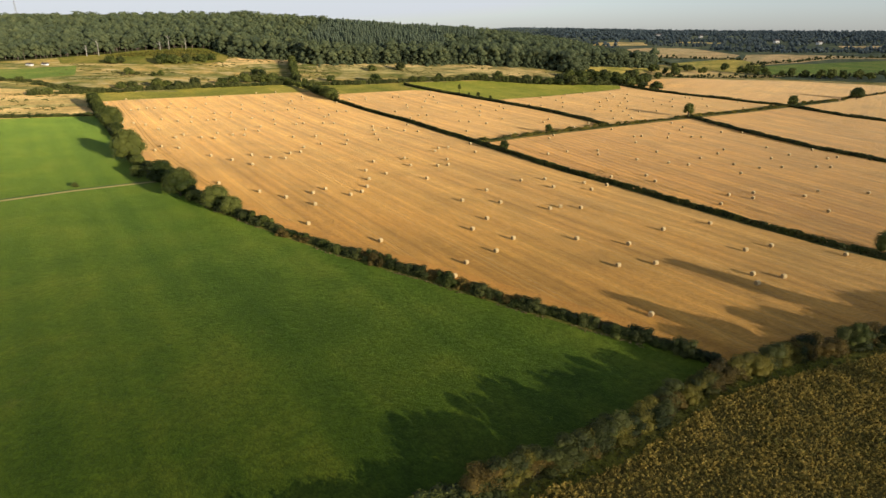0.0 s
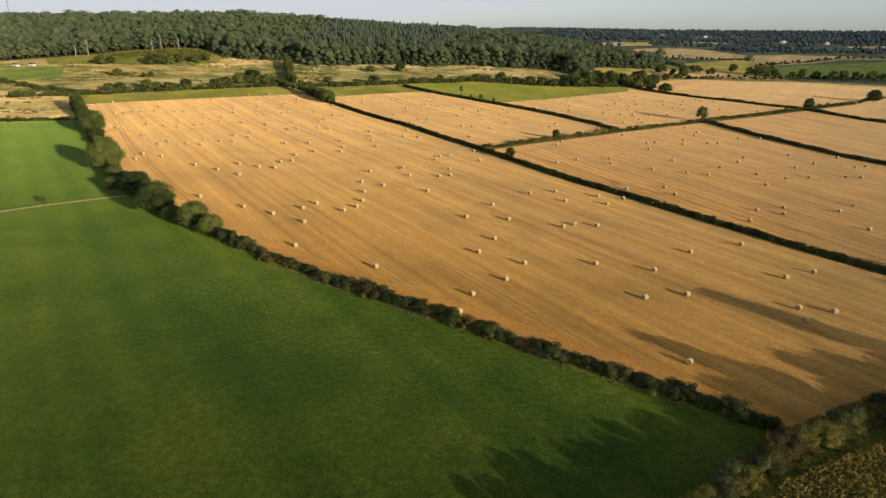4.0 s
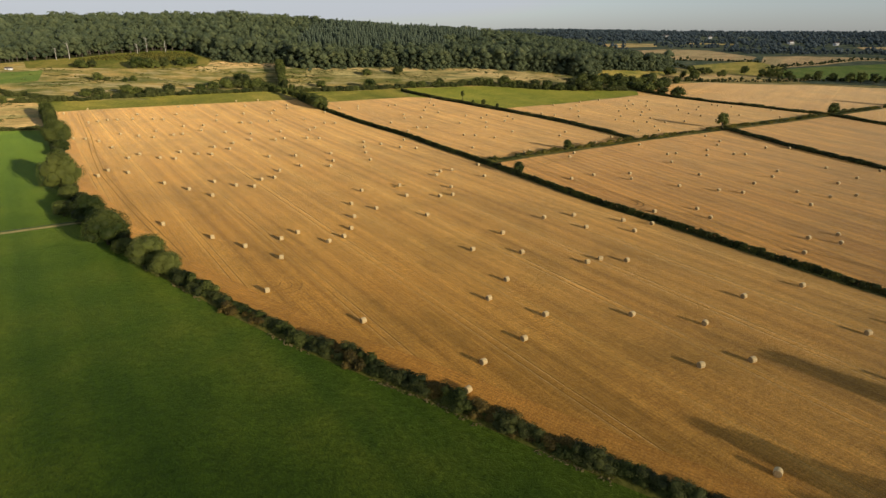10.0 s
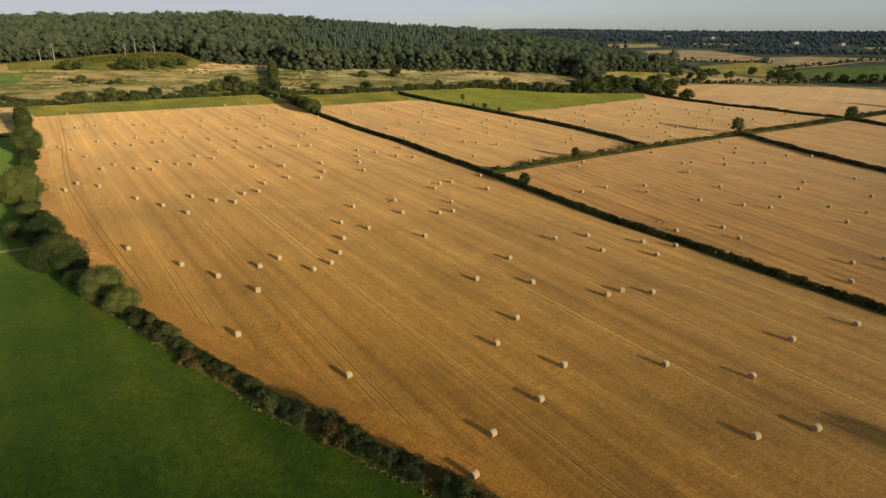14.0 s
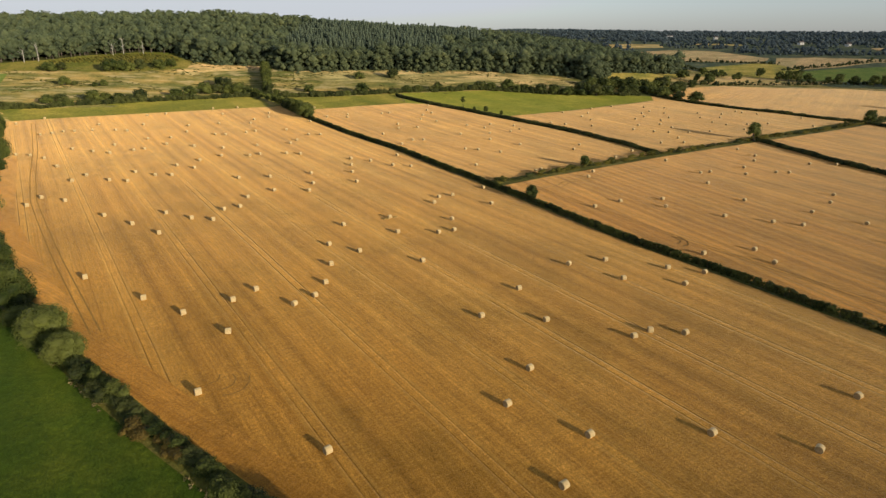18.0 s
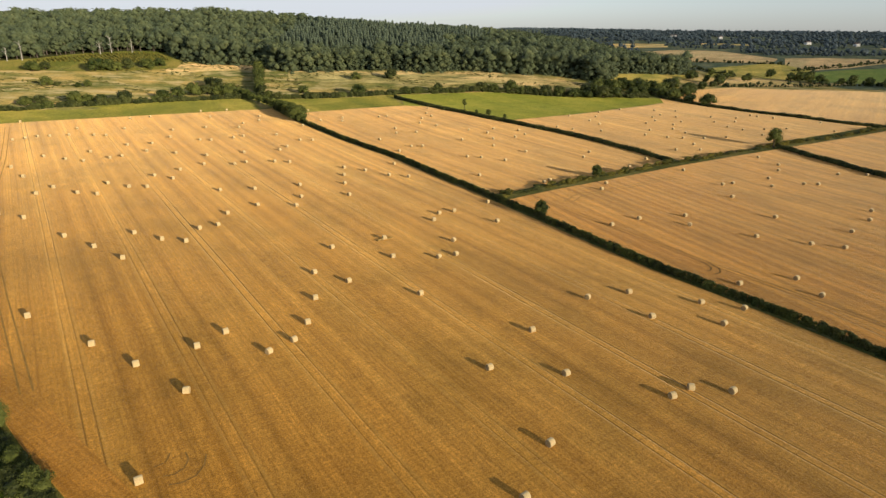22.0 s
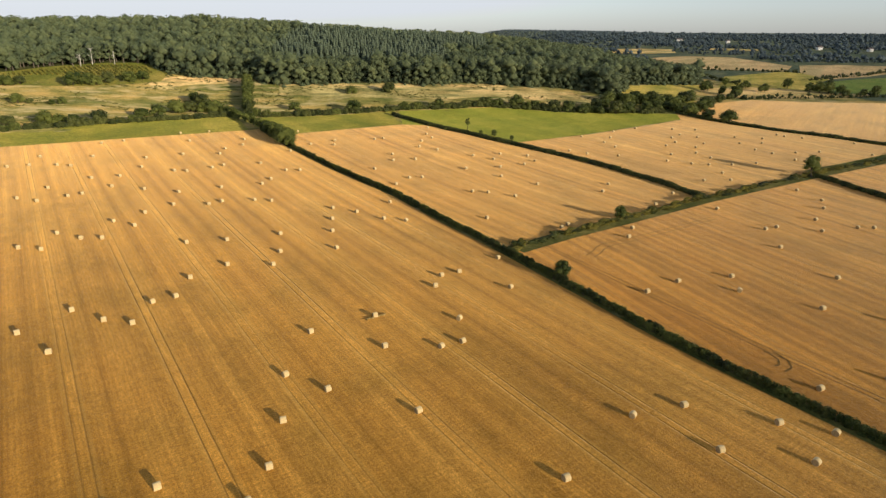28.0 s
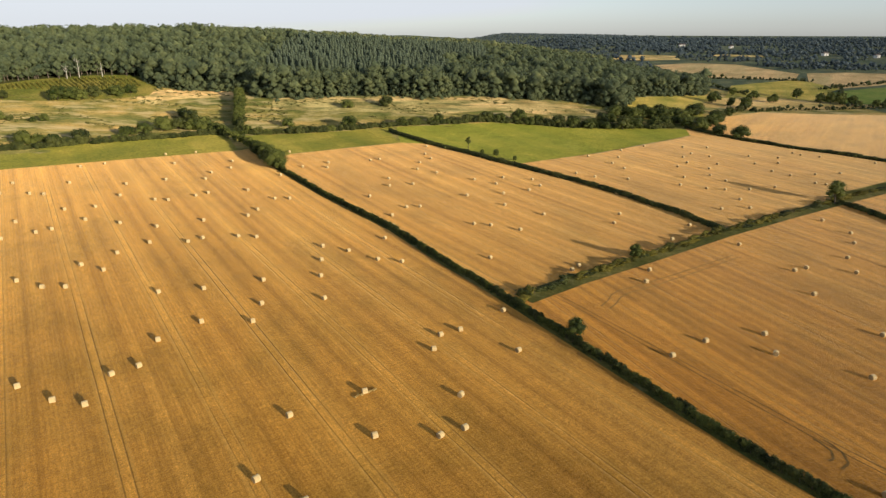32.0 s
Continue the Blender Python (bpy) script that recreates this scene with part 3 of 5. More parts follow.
LONG_SHRUBS = [shrub_template("shrub", 170 + k, 4.6, 2.1 + 0.1 * (k % 3), 1.8, 1700, 0.20, M_OAK if k % 3 == 1 else M_HEDGE, True) for k in range(5)]
MID_SHRUBS = [shrub_template("shrub", 180 + k, 5.0, 3.4 + 0.6 * (k % 3), 4.0, 1000, 0.40, M_HEDGE if k != 2 else M_OAK) for k in range(6)]


def hedge(line, shrubs, label, step, wobble=0.35, low=0.8, high=1.2, seed=0, skip=()):
    """A hedge: a row of woody stems that carries its shrubs."""
    rng = random.Random(seed)
    x, y, h = sample_line(line, step)
    rods = []
    for px, py, ph in zip(x, y, h):
        for _ in range(3):
            qx, qy = px + rng.uniform(-1, 1) * step / 2 * math.cos(ph), py + rng.uniform(-1, 1) * step / 2 * math.sin(ph)
            z = ground_z(qx, qy)
            rods.append(((qx, qy, z - 0.2), (qx + rng.uniform(-0.3, 0.3), qy + rng.uniform(-0.3, 0.3), z + 1.3), 0.07, 0.03))
    base = tagged(new("hedge", stem_mesh("stems", rods, M_BARK, 5)), label, "hedge", "field hedges")
    for px, py, ph in zip(x, y, h):
        s = rng.uniform(low, high)
        ob = part("shrub", shrubs[rng.randrange(len(shrubs))], base)
        turn = math.degrees(ph) + (180 if rng.random() < 0.5 else 0) + rng.uniform(-8, 8)
        qx, qy = px + rng.gauss(0, wobble), py + rng.gauss(0, wobble)
        ob.matrix_basis = pose(qx, qy, ground_z(qx, qy) - 0.1, 0, 0, turn) @ Matrix.Diagonal((rng.uniform(0.95, 1.15), rng.uniform(0.85, 1.2), s, 1))
    return base


hedge(WEST[5:], NEAR_SHRUBS, "thick unclipped hedge of green and rusty shrubs beside stubble", 2.3, 0.6, 0.5, 1.15, 1)
hedge(WEST[:6], MID_SHRUBS, "overgrown hedge under a row of trees", 4.0, 0.8, 0.7, 1.1, 2)
hedge(SOUTH[2:10], TALL_SHRUBS, "tall ragged hedge of mixed shrubs beside a row crop", 2.5, 0.7, 0.55, 1.2, 3)
hedge(SOUTH[:3], MID_SHRUBS, "ragged hedge beside the meadow", 3.0, 0.6, 0.5, 0.8, 11)
hedge(SOUTH[9:], MID_SHRUBS, "tall ragged hedge at the foot of the stubble", 3.4, 0.6, 0.8, 1.4, 12)
hedge(LONG[1:], LONG_SHRUBS, "long clipped dark green hedge between stubble fields", 3.1, 0.12, 0.92, 1.12, 4)
hedge(NEXT, FAR_SHRUBS, "clipped dark green hedge dividing two stubble fields", 4.0, 0.12, 1.0, 1.2, 5)
BANK_SHRUBS = [shrub_template("shrub", 190 + k, 5.0, 2.6 + 0.8 * (k % 3), 2.6, 420, 0.45, M_BANK if k % 3 else M_HEDGE) for k in range(6)]
hedge(CROSS, BANK_SHRUBS, "ragged hedge on a grassy bank crossing between stubble fields", 4.4, 0.9, 0.25, 0.7, 6)
hedge([(-228.7, 419.9), (-285.3, 400.3), (-342.2, 373.2)], MID_SHRUBS, "low dark hedge below the dry pasture", 4.4, 0.4, 0.4, 0.7, 13)
hedge(UPPER, FAR_SHRUBS, "clipped hedge below a bare stubble field", 4.2, 0.2, 0.9, 1.2, 7)
hedge(EAST, FAR_SHRUBS, "dark clipped hedge beside a bare stubble field", 4.2, 0.2, 0.9, 1.2, 8)
hedge(OUTER, FAR_SHRUBS, "dark clipped hedge on the far fields", 4.2, 0.2, 0.9, 1.2, 9)
hedge(BROOK, MID_SHRUBS, "overgrown shrubby hedge between grass strip and rough pasture", 3.6, 1.2, 0.6, 1.35, 10)

# trees of the west hedge and the lone trees in the field hedges
OAKS = [tree_template(200 + k, 10.0, 11.5, 22, 13000, 0.235, M_OAK, 0.4, 0.10) for k in range(4)]
SMALL = [tree_template(220 + k, 6.0, 6.0, 12, 3000, 0.20, M_OAK, 0.2, 0.06) for k in range(3)]
WEST_TREES = [(-254.5, 454.3, 0.85, 1.2), (-248.8, 444.8, 0.9, 1.2), (-240.9, 434.1, 0.8, 1.2), (-233.8, 423.0, 0.7, 1.2), (-199.5, 373.0, 1.28, 1.0), (-191.0, 360.5, 0.7, 0.8), (-149.0, 288.5, 1.25, 1.15), (-139.5, 276.0, 0.65, 0.8), (-130.0, 256.5, 0.62, 0.85), (-117.0, 250.5, 1.02, 0.9), (-101.8, 230.5, 1.22, 0.88), (-92.5, 222.5, 0.6, 0.8), (-82.5, 214.5, 0.95, 0.88), (-74.0, 207.5, 0.74, 0.9)]
for k, (x, y, s, q) in enumerate(WEST_TREES):
    tree(OAKS[k % 4], x, y, "broad round-crowned oak growing in the field hedge", s, q, 67.0 * k, "trees of the west hedge")
tree(SMALL[0], 32.8, 332.7, "small round tree standing in a clipped hedge", 0.95)
CROSSING = tree_template(231, 11.0, 9.0, 13, 1700, 0.36, M_OAK, 0.3, 0.2)
tree(CROSSING, 183.9, 468.2, "lone thin-leaved tree at a hedge crossing", 1.0)
tree(SMALL[1], 66.4, 392.1, "small tree in the cross hedge", 0.9)
tree(SMALL[2], 300.0, 539.5, "lone tree in a far hedge", 1.5)
tree(OAKS[2], 386.2, 589.6, "large dark oak beside the far fields", 1.1)
tree(OAKS[3], 140.6, 182.6, "round tree in the long hedge", 0.75)


tree(SMALL[0], 92.0, 121.5, "rounded green bush in the ragged hedge", 1.0, 1.0, 20.0)
tree(SMALL[2], -147.0, 238.5, "small dark bush beside the trodden path", 0.5, 0.7, name="bush")


# ---- straw bales ----
def bale_templates():
    def lathe(name, profile, mat, sides=16):
        w = np.arange(sides) * 2 * np.pi / sides
        v = np.concatenate([np.stack([np.full(sides, px), np.cos(w) * r, np.sin(w) * r], 1) for px, r in profile])
        i = np.arange(sides)
        f = np.concatenate([np.stack([i + k * sides, i + (k + 1) * sides, (i + 1) % sides + (k + 1) * sides, (i + 1) % sides + k * sides], 1) for k in range(len(profile) - 1)])
        return fast_mesh(name, v, f, mat)
    straw = plain_material("straw", (0.30, 0.20, 0.085), (0.46, 0.33, 0.15), 9.0, 0.8, 0.8)
    net = plain_material("net_wrap", (0.55, 0.40, 0.18), (0.76, 0.59, 0.31), 6.0, 0.55, 0.4)
    body = lathe("straw_bale", [(-0.60, 0.02), (-0.607, 0.3), (-0.60, 0.6), (-0.585, 0.655), (-0.54, 0.672), (0.54, 0.672), (0.585, 0.655), (0.60, 0.6), (0.607, 0.3), (0.60, 0.02)], straw)
    wrap = lathe("net_wrap", [(-0.59, 0.655), (-0.545, 0.686), (-0.25, 0.692), (0.0, 0.694), (0.25, 0.692), (0.545, 0.686), (0.59, 0.655)], net)
    end = lathe("end_face", [(0.610, 0.0), (0.622, 0.12), (0.616, 0.3), (0.622, 0.46), (0.606, 0.6)], plain_material("straw_end", (0.30, 0.195, 0.085), (0.50, 0.36, 0.18), 4.0, 0.85, 0.9))
    return body, wrap, end


BALE_BODY, BALE_WRAP, BALE_END = bale_templates()
MAIN_BALES_1 = [(-200.4, 454.8), (-205.3, 471.6), (-188.0, 456.2), (-181.0, 455.5), (-180.4, 474.6), (-191.0, 503.9), (-182.0, 510.7), (-160.1, 434.8), (-149.7, 439.3), (-169.3, 417.5), (-171.8, 401.1), (-162.1, 398.2), (-154.3, 406.0), (-150.7, 409.9), (-144.7, 422.3), (-129.3, 418.9), (-147.5, 456.3), (-153.4, 474.6), (-108.2, 397.6), (-113.5, 415.6), (-129.5, 451.0), (-123.6, 450.9), (-138.3, 483.7), (-159.3, 534.0), (-144.6, 540.6), (-146.5, 514.7), (-121.2, 498.7), (-120.0, 486.7), (-110.4, 463.3), (-114.3, 458.4), (-118.0, 522.6), (-114.4, 508.7), (-98.4, 424.3), (-91.3, 403.4), (-94.9, 399.2), (-114.4, 386.5), (-111.3, 371.2), (-120.7, 375.2), (-115.6, 357.6), (-122.3, 357.1), (-132.7, 361.3), (-136.5, 347.0), (-128.7, 346.0), (-86.8, 355.2), (-74.5, 358.3), (-67.3, 336.7), (-74.5, 326.4), (-73.6, 313.9)]
MAIN_BALES_2 = [(-78.1, 310.1), (-77.7, 298.3), (-85.3, 299.6), (-95.9, 304.5), (-101.6, 292.2), (-89.4, 284.0), (-53.7, 337.5), (-54.4, 348.6), (-58.5, 365.6), (-71.9, 405.7), (-78.9, 406.2), (-82.7, 431.5), (-81.1, 440.1), (-93.6, 469.0), (-78.1, 456.5), (-71.5, 457.2), (-85.1, 497.1), (-45.7, 397.3), (-35.7, 393.0), (-43.6, 383.7), (-24.5, 385.2), (-16.1, 383.5), (-41.3, 369.8), (-37.1, 352.9), (-24.0, 407.2), (-19.6, 304.9), (-15.8, 289.5), (-34.1, 295.7), (-4.5, 324.2), (-2.8, 331.8), (-2.8, 289.9), (15.1, 347.0), (16.8, 324.3), (2.5, 334.9), (1.7, 304.2), (2.2, 292.5), (70.9, 260.3), (62.4, 252.0), (61.7, 263.2), (46.9, 254.9), (45.4, 268.4), (34.1, 264.7), (17.9, 247.0), (7.4, 231.1), (22.1, 229.6), (15.5, 208.6), (9.9, 196.5), (22.7, 188.2)]
MAIN_BALES_3 = [(40.2, 222.6), (44.7, 225.5), (52.2, 224.6), (43.5, 189.2), (59.3, 185.3), (75.5, 200.8), (94.9, 208.7), (105.6, 186.5), (95.3, 182.0), (51.0, 166.5), (62.7, 169.0), (88.2, 162.3), (50.5, 134.9), (6.7, 166.1), (3.2, 156.0), (16.2, 176.2), (-201.9, 389.8), (-194.9, 389.3), (-184.8, 383.6), (-170.0, 368.5), (-150.2, 344.6), (-149.4, 353.9), (-146.5, 309.8), (-147.5, 319.9), (-137.1, 316.6), (-114.8, 300.3), (-220.6, 439.6), (-216.8, 443.7), (-213.8, 449.2), (-208.4, 450.9), (-184.3, 405.5), (-252.0, 467.9), (-245.9, 485.8), (-93.2, 248.7), (-73.0, 237.1), (-60.7, 229.8), (-51.7, 237.1), (-48.0, 243.4), (-47.7, 221.3), (-36.7, 235.5), (-32.8, 240.5), (-31.6, 248.5), (-32.3, 261.1), (-45.7, 198.4), (-19.7, 183.1), (-7.2, 264.9), (125.5, 179.7), (96.3, 160.8)]
MAIN_BALES_4 = [(86.3, 155.5), (-35.6, 276.7), (-25.8, 271.6)]
MIDDLE_BALES_1 = [(-92.2, 547.8), (-77.5, 514.6), (-65.4, 525.1), (-64.1, 514.5), (-43.0, 532.4), (-38.1, 535.3), (-35.9, 463.2), (-29.5, 495.3), (-28.0, 482.0), (-17.9, 447.8), (-12.1, 449.1), (-16.7, 485.9), (-23.3, 435.9), (-22.2, 422.3), (-15.6, 515.3), (-14.8, 530.3), (-12.4, 551.3), (-12.0, 572.3), (-8.8, 540.7), (-5.1, 509.2), (14.4, 497.0), (9.5, 468.1), (25.0, 489.6), (29.6, 502.2), (27.2, 472.9), (26.0, 454.3), (10.7, 426.5), (17.5, 425.3), (40.3, 479.7), (46.8, 487.6), (44.5, 499.2), (41.6, 441.4), (28.9, 420.4), (14.5, 388.7), (74.9, 443.9), (69.2, 431.2), (82.3, 476.8), (100.4, 430.4), (86.8, 412.3), (44.3, 382.8), (41.3, 379.0)]
UPPER_BALES_1 = [(129.8, 587.4), (110.8, 573.0), (85.9, 554.4), (103.9, 553.0), (96.3, 538.1), (100.1, 526.5), (70.4, 513.7), (79.0, 507.3), (95.7, 503.7), (154.9, 586.6), (153.0, 567.1), (144.0, 556.6), (141.6, 543.2), (132.4, 532.9), (127.5, 509.7), (119.8, 494.2), (170.6, 586.0), (161.6, 559.8), (158.4, 540.9), (149.2, 529.8), (143.7, 515.0), (147.4, 503.8), (131.2, 488.8), (139.9, 487.3), (139.8, 470.3), (152.8, 488.5), (124.2, 454.6), (138.1, 456.6), (187.3, 562.9), (181.6, 543.5), (203.9, 560.1), (196.9, 546.2), (183.4, 526.7), (189.1, 517.9), (168.1, 493.3), (204.7, 521.3), (194.3, 502.6), (198.6, 500.5), (220.8, 524.9), (223.1, 569.5), (220.4, 574.1), (232.3, 564.7), (257.9, 550.9), (248.8, 519.5)]
EAST_BALES_1 = [(110.8, 407.8), (161.7, 440.3), (67.7, 380.1), (63.5, 370.1), (118.2, 382.2), (123.7, 384.8), (113.5, 362.4), (84.7, 335.5), (82.3, 324.9), (66.9, 331.0), (55.3, 323.1), (163.8, 424.1), (157.4, 411.8), (144.6, 395.4), (138.8, 381.2), (155.5, 386.4), (161.8, 386.4), (117.2, 336.0), (99.9, 314.2), (114.3, 308.1), (123.2, 305.2), (135.5, 321.4), (150.5, 335.0), (158.9, 346.9), (147.4, 308.2), (142.2, 288.5), (157.3, 301.3), (174.9, 324.9), (187.8, 356.2), (190.2, 335.7), (170.0, 304.4), (212.1, 352.3), (196.3, 406.6), (182.8, 406.7), (94.7, 268.8), (94.1, 279.6), (118.8, 248.4), (131.0, 252.5), (126.9, 244.1), (109.5, 234.2), (76.6, 275.2), (225.3, 353.6), (214.7, 332.4), (207.0, 328.3), (188.8, 306.9), (196.0, 306.8), (148.2, 227.3), (161.5, 257.9)]
EAST_BALES_2 = [(182.5, 256.4), (150.9, 249.0)]


def bale(x, y, turn, label, group):
    ob = tagged(new("straw_bale", BALE_BODY), label, "bale", group)
    ob.matrix_world = pose(x, y, ground_z(x, y) + 0.675, 0, 0, turn) @ Matrix.Scale(0.97, 4)
    part("net_wrap", BALE_WRAP, ob, "pale net wrap round the straw")
    part("end_face", BALE_END, ob, "brown cut straw end")
    part("end_face", BALE_END, ob, "brown cut straw end").matrix_basis = pose(0, 0, 0, 0, 0, 180)


turns = random.Random(5)
for spots, where in ((MAIN_BALES_1 + MAIN_BALES_2 + MAIN_BALES_3 + MAIN_BALES_4, "main"), (MIDDLE_BALES_1, "middle"), (UPPER_BALES_1, "upper"), (EAST_BALES_1 + EAST_BALES_2, "east")):
    for x, y in spots:
        bale(x, y, 33 + turns.gauss(0, 11), "round straw bale in pale net wrap on stubble", where + " field bales")


# ---- scrub, hedgerow trees and trees that shade the fields ----
SCRUB = [tree_template(240 + k, 5.2, 7.5, 10, 900, 0.40, M_HEDGE if k == 1 else M_OAK, 0.15, 0.02) for k in range(4)]
SCRUB_SPOTS = [(-343.8, 659.1, 1.6), (-335.6, 664.8, 1.2), (-294.6, 665.2, 1.7), (-285.4, 670.2, 1.8), (-278.0, 669.1, 1.3), (-272.7, 677.1, 1.4), (-258.2, 684.4, 1.6), (-251.0, 691.8, 1.3), (-297.2, 600.1, 1.1), (-290.1, 601.8, 0.7), (-275.2, 602.0, 0.6), (-270.5, 606.8, 0.8), (-275.1, 537.8, 1.2), (-267.3, 541.9, 1.1), (-248.5, 549.3, 1.3), (-241.4, 551.9, 1.2), (-231.9, 551.7, 1.1), (-219.8, 558.1, 1.3), (-203.2, 580.9, 1.2), (-195.6, 587.6, 1.3), (-188.9, 600.9, 1.5), (-180.4, 606.8, 1.5), (-171.6, 607.2, 1.3), (-163.7, 607.5, 1.5), (-154.9, 603.7, 1.2), (-182.0, 630.8, 1.6), (-190.1, 641.9, 1.2), (-111.8, 626.5, 1.2), (-76.4, 679.5, 1.2), (-46.6, 688.3, 1.35), (-68.2, 626.7, 1.7), (-31.4, 640.9, 1.0), (-5.4, 649.6, 1.1)]
EAST_SCRUB = [(31.5, 657.5, 1.4), (42.5, 659.4, 1.0), (56.5, 657.3, 1.5), (70.4, 655.1, 1.2), (84.4, 649.9, 1.4), (95.3, 646.8, 1.3), (105.3, 643.6, 1.2), (118.2, 642.5, 1.0), (131.1, 642.3, 1.6), (139.0, 645.3, 1.7), (135.2, 681.4, 1.5), (144.2, 685.4, 1.1), (159.7, 693.3, 1.5), (165.5, 678.2, 1.5), (172.4, 672.9, 1.6), (178.3, 665.5, 1.2), (148.0, 662.6, 1.0), (192.9, 654.5, 1.3), (204.0, 662.9, 1.6), (210.1, 671.4, 1.7), (216.2, 679.7, 1.5), (197.6, 633.6, 1.1), (209.2, 621.8, 1.6), (238.8, 708.8, 1.2), (261.3, 740.2, 1.0), (148.1, 675.0, 1.6), (156.0, 681.1, 1.5), (164.7, 689.0, 1.3), (174.8, 695.4, 1.4), (184.6, 688.7, 1.2), (188.4, 678.1, 1.5), (126.2, 660.8, 1.3), (118.2, 655.8, 1.4), (110.2, 650.7, 1.2), (183.0, 655.7, 1.4), (189.8, 645.1, 1.3), (202.6, 641.8, 1.2), (158.2, 656.0, 1.3), (168.2, 661.1, 1.2), (197.6, 692.9, 1.3), (204.7, 701.4, 1.5), (213.0, 710.1, 1.4)]
for k, (x, y, s) in enumerate(SCRUB_SPOTS + EAST_SCRUB):
    tree(SCRUB[k % 4], x, y, "rounded scrub bush on rough pasture", s * 1.2, 0.8 + 0.1 * (k % 3), 53.0 * k, "scrub bushes", "bush")
HEAD_OAKS = [(-107.5, 540.0, 0.95), (-99.8, 527.1, 1.1), (-92.5, 515.0, 1.15)]
HEAD_TREES = [(-88.1, 509.1, 1.1), (-147.0, 594.3, 1.2), (-140.2, 584.9, 1.1), (-132.5, 575.8, 1.0), (-124.8, 566.0, 1.1), (-118.1, 556.3, 1.2), (-111.4, 546.6, 1.3), (-146.5, 627.6, 1.2), (-149.5, 637.0, 1.4), (-151.7, 646.3, 1.6), (-155.0, 657.5, 1.5), (-157.9, 668.9, 1.7), (-161.0, 679.0, 1.8), (-164.0, 689.0, 1.9)]
hedge([(-138.2, 602.4), (-146.5, 629.7), (-152.8, 653.5), (-167.1, 701.1)], MID_SHRUBS, "overgrown hedge running up to the wood", 3.6, 1.2, 0.9, 1.6, 14)
for k, (x, y, s) in enumerate(HEAD_OAKS):
    tree(OAKS[k], x, y, "broad hedgerow oak at the head of the stubble field", s, 0.8, 40.0 * k, "trees at the field head")
for k, (x, y, s) in enumerate(HEAD_TREES):
    tree(SMALL[k % 3], x, y, "hedgerow tree at the head of the stubble field", s, 0.95, 71.0 * k, "trees at the field head")
hedge([(-399.8, 563.3), (-374.3, 559.8), (-353.5, 551.3), (-332.2, 536.1), (-313.0, 529.9), (-297.7, 525.6)], MID_SHRUBS, "rough overgrown hedge above the dry pasture", 4.0, 2.0, 0.4, 0.9, 15)
for x, y, s in ((30.1, 551.6, 0.7), (22.0, 556.3, 0.5), (40.2, 541.3, 0.5)):
    tree(SMALL[1], x, y, "small round tree in the hedge below a green meadow", s)
slim = tree_template(260, 9.5, 4.2, 6, 170, 0.5, M_OAK, 0.16, 0.45)
tree(slim, 13.9, 562.0, "slim sparse tree with a bare pale trunk in a green meadow", 1.0)
VALLEY = [(336.4, 826.8, 1.3), (330.5, 822.8, 1.0), (376.2, 857.1, 1.5), (384.3, 827.1, 1.5), (392.3, 823.2, 1.7), (400.3, 819.3, 1.7), (410.3, 816.3, 1.4), (409.3, 804.3, 1.0), (424.3, 801.4, 1.2), (436.3, 801.5, 1.6), (451.3, 796.6, 1.4), (464.3, 783.7, 1.7), (474.4, 779.8, 1.8), (488.3, 778.0, 1.6), (504.3, 774.2, 1.8), (273.9, 757.5, 1.6), (279.8, 764.5, 1.3), (266.9, 770.4, 1.2), (262.8, 795.4, 1.5), (255.9, 786.4, 1.4), (313.4, 870.7, 1.3), (329.4, 854.8, 1.2), (321.4, 846.7, 1.0), (516.3, 770.3, 1.4), (536.1, 766.6, 1.7)]
FAR_OAKS = [tree_template(250 + k, 10.0, 11.0, 9, 420, 0.9, M_OAK, 0.4, 0.08) for k in range(4)]
for k, (x, y, s) in enumerate(VALLEY):
    tree(FAR_OAKS[k % 4], x, y, "broad dark hedgerow tree in the valley", s * 0.72, 0.95, 49.0 * k, "valley trees")
TALL = [tree_template(270 + k, 19.0, 11.0, 16, 900, 0.8, M_OAK, 0.4, 0.22) for k in range(2)]
for k, (x, y, s) in enumerate(((102.0, 90.0, 0.9), (125.8, 115.0, 0.9), (109.9, 114.0, 0.45))):
    tree(TALL[k % 2], x, y, "tall hedgerow ash that shades the stubble", s, 1.0, 80.0 * k, "tall ash trees")


# ---- woods on the hill ----
def wood_tree(rng, height, spread, count, size, conifer=False, lobes_n=7, low=0.25):
    """The leaf mass of a tree in a closed wood: a fir's cone or a broad dome of lobes."""
    if conifer:
        steps = np.linspace(0, 1, 9)
        lobes = [(rng.normal() * 0.15, rng.normal() * 0.15, height * (0.1 + 0.82 * t), spread * (0.45 - 0.27 * t) * (0.9 + 0.2 * rng.random())) for t in steps]
        return leaf_quads(rng, lobes, count, size, 1.15, -0.7, (0.8, 0.3), 0.28, 0.95, 0)
    lobes = [(0, 0, height - spread * 0.5, spread * 0.46)]
    for k in range(lobes_n):
        w = k * 2.4 + rng.random()
        t = (k + 0.5 + rng.normal() * 0.3) / lobes_n
        ring, r = spread * (0.2 + 0.2 * rng.random()), spread * (0.2 + 0.1 * rng.random()) * (0.85 + 0.3 * t)
        lobes.append((np.cos(w) * ring, np.sin(w) * ring, height * (1 - (1 - low) * t) - spread * 0.36, r))
    return leaf_quads(rng, lobes, count, size, 0.85, -0.5, (0.86, 0.18), 0.24, 0.88, 0)


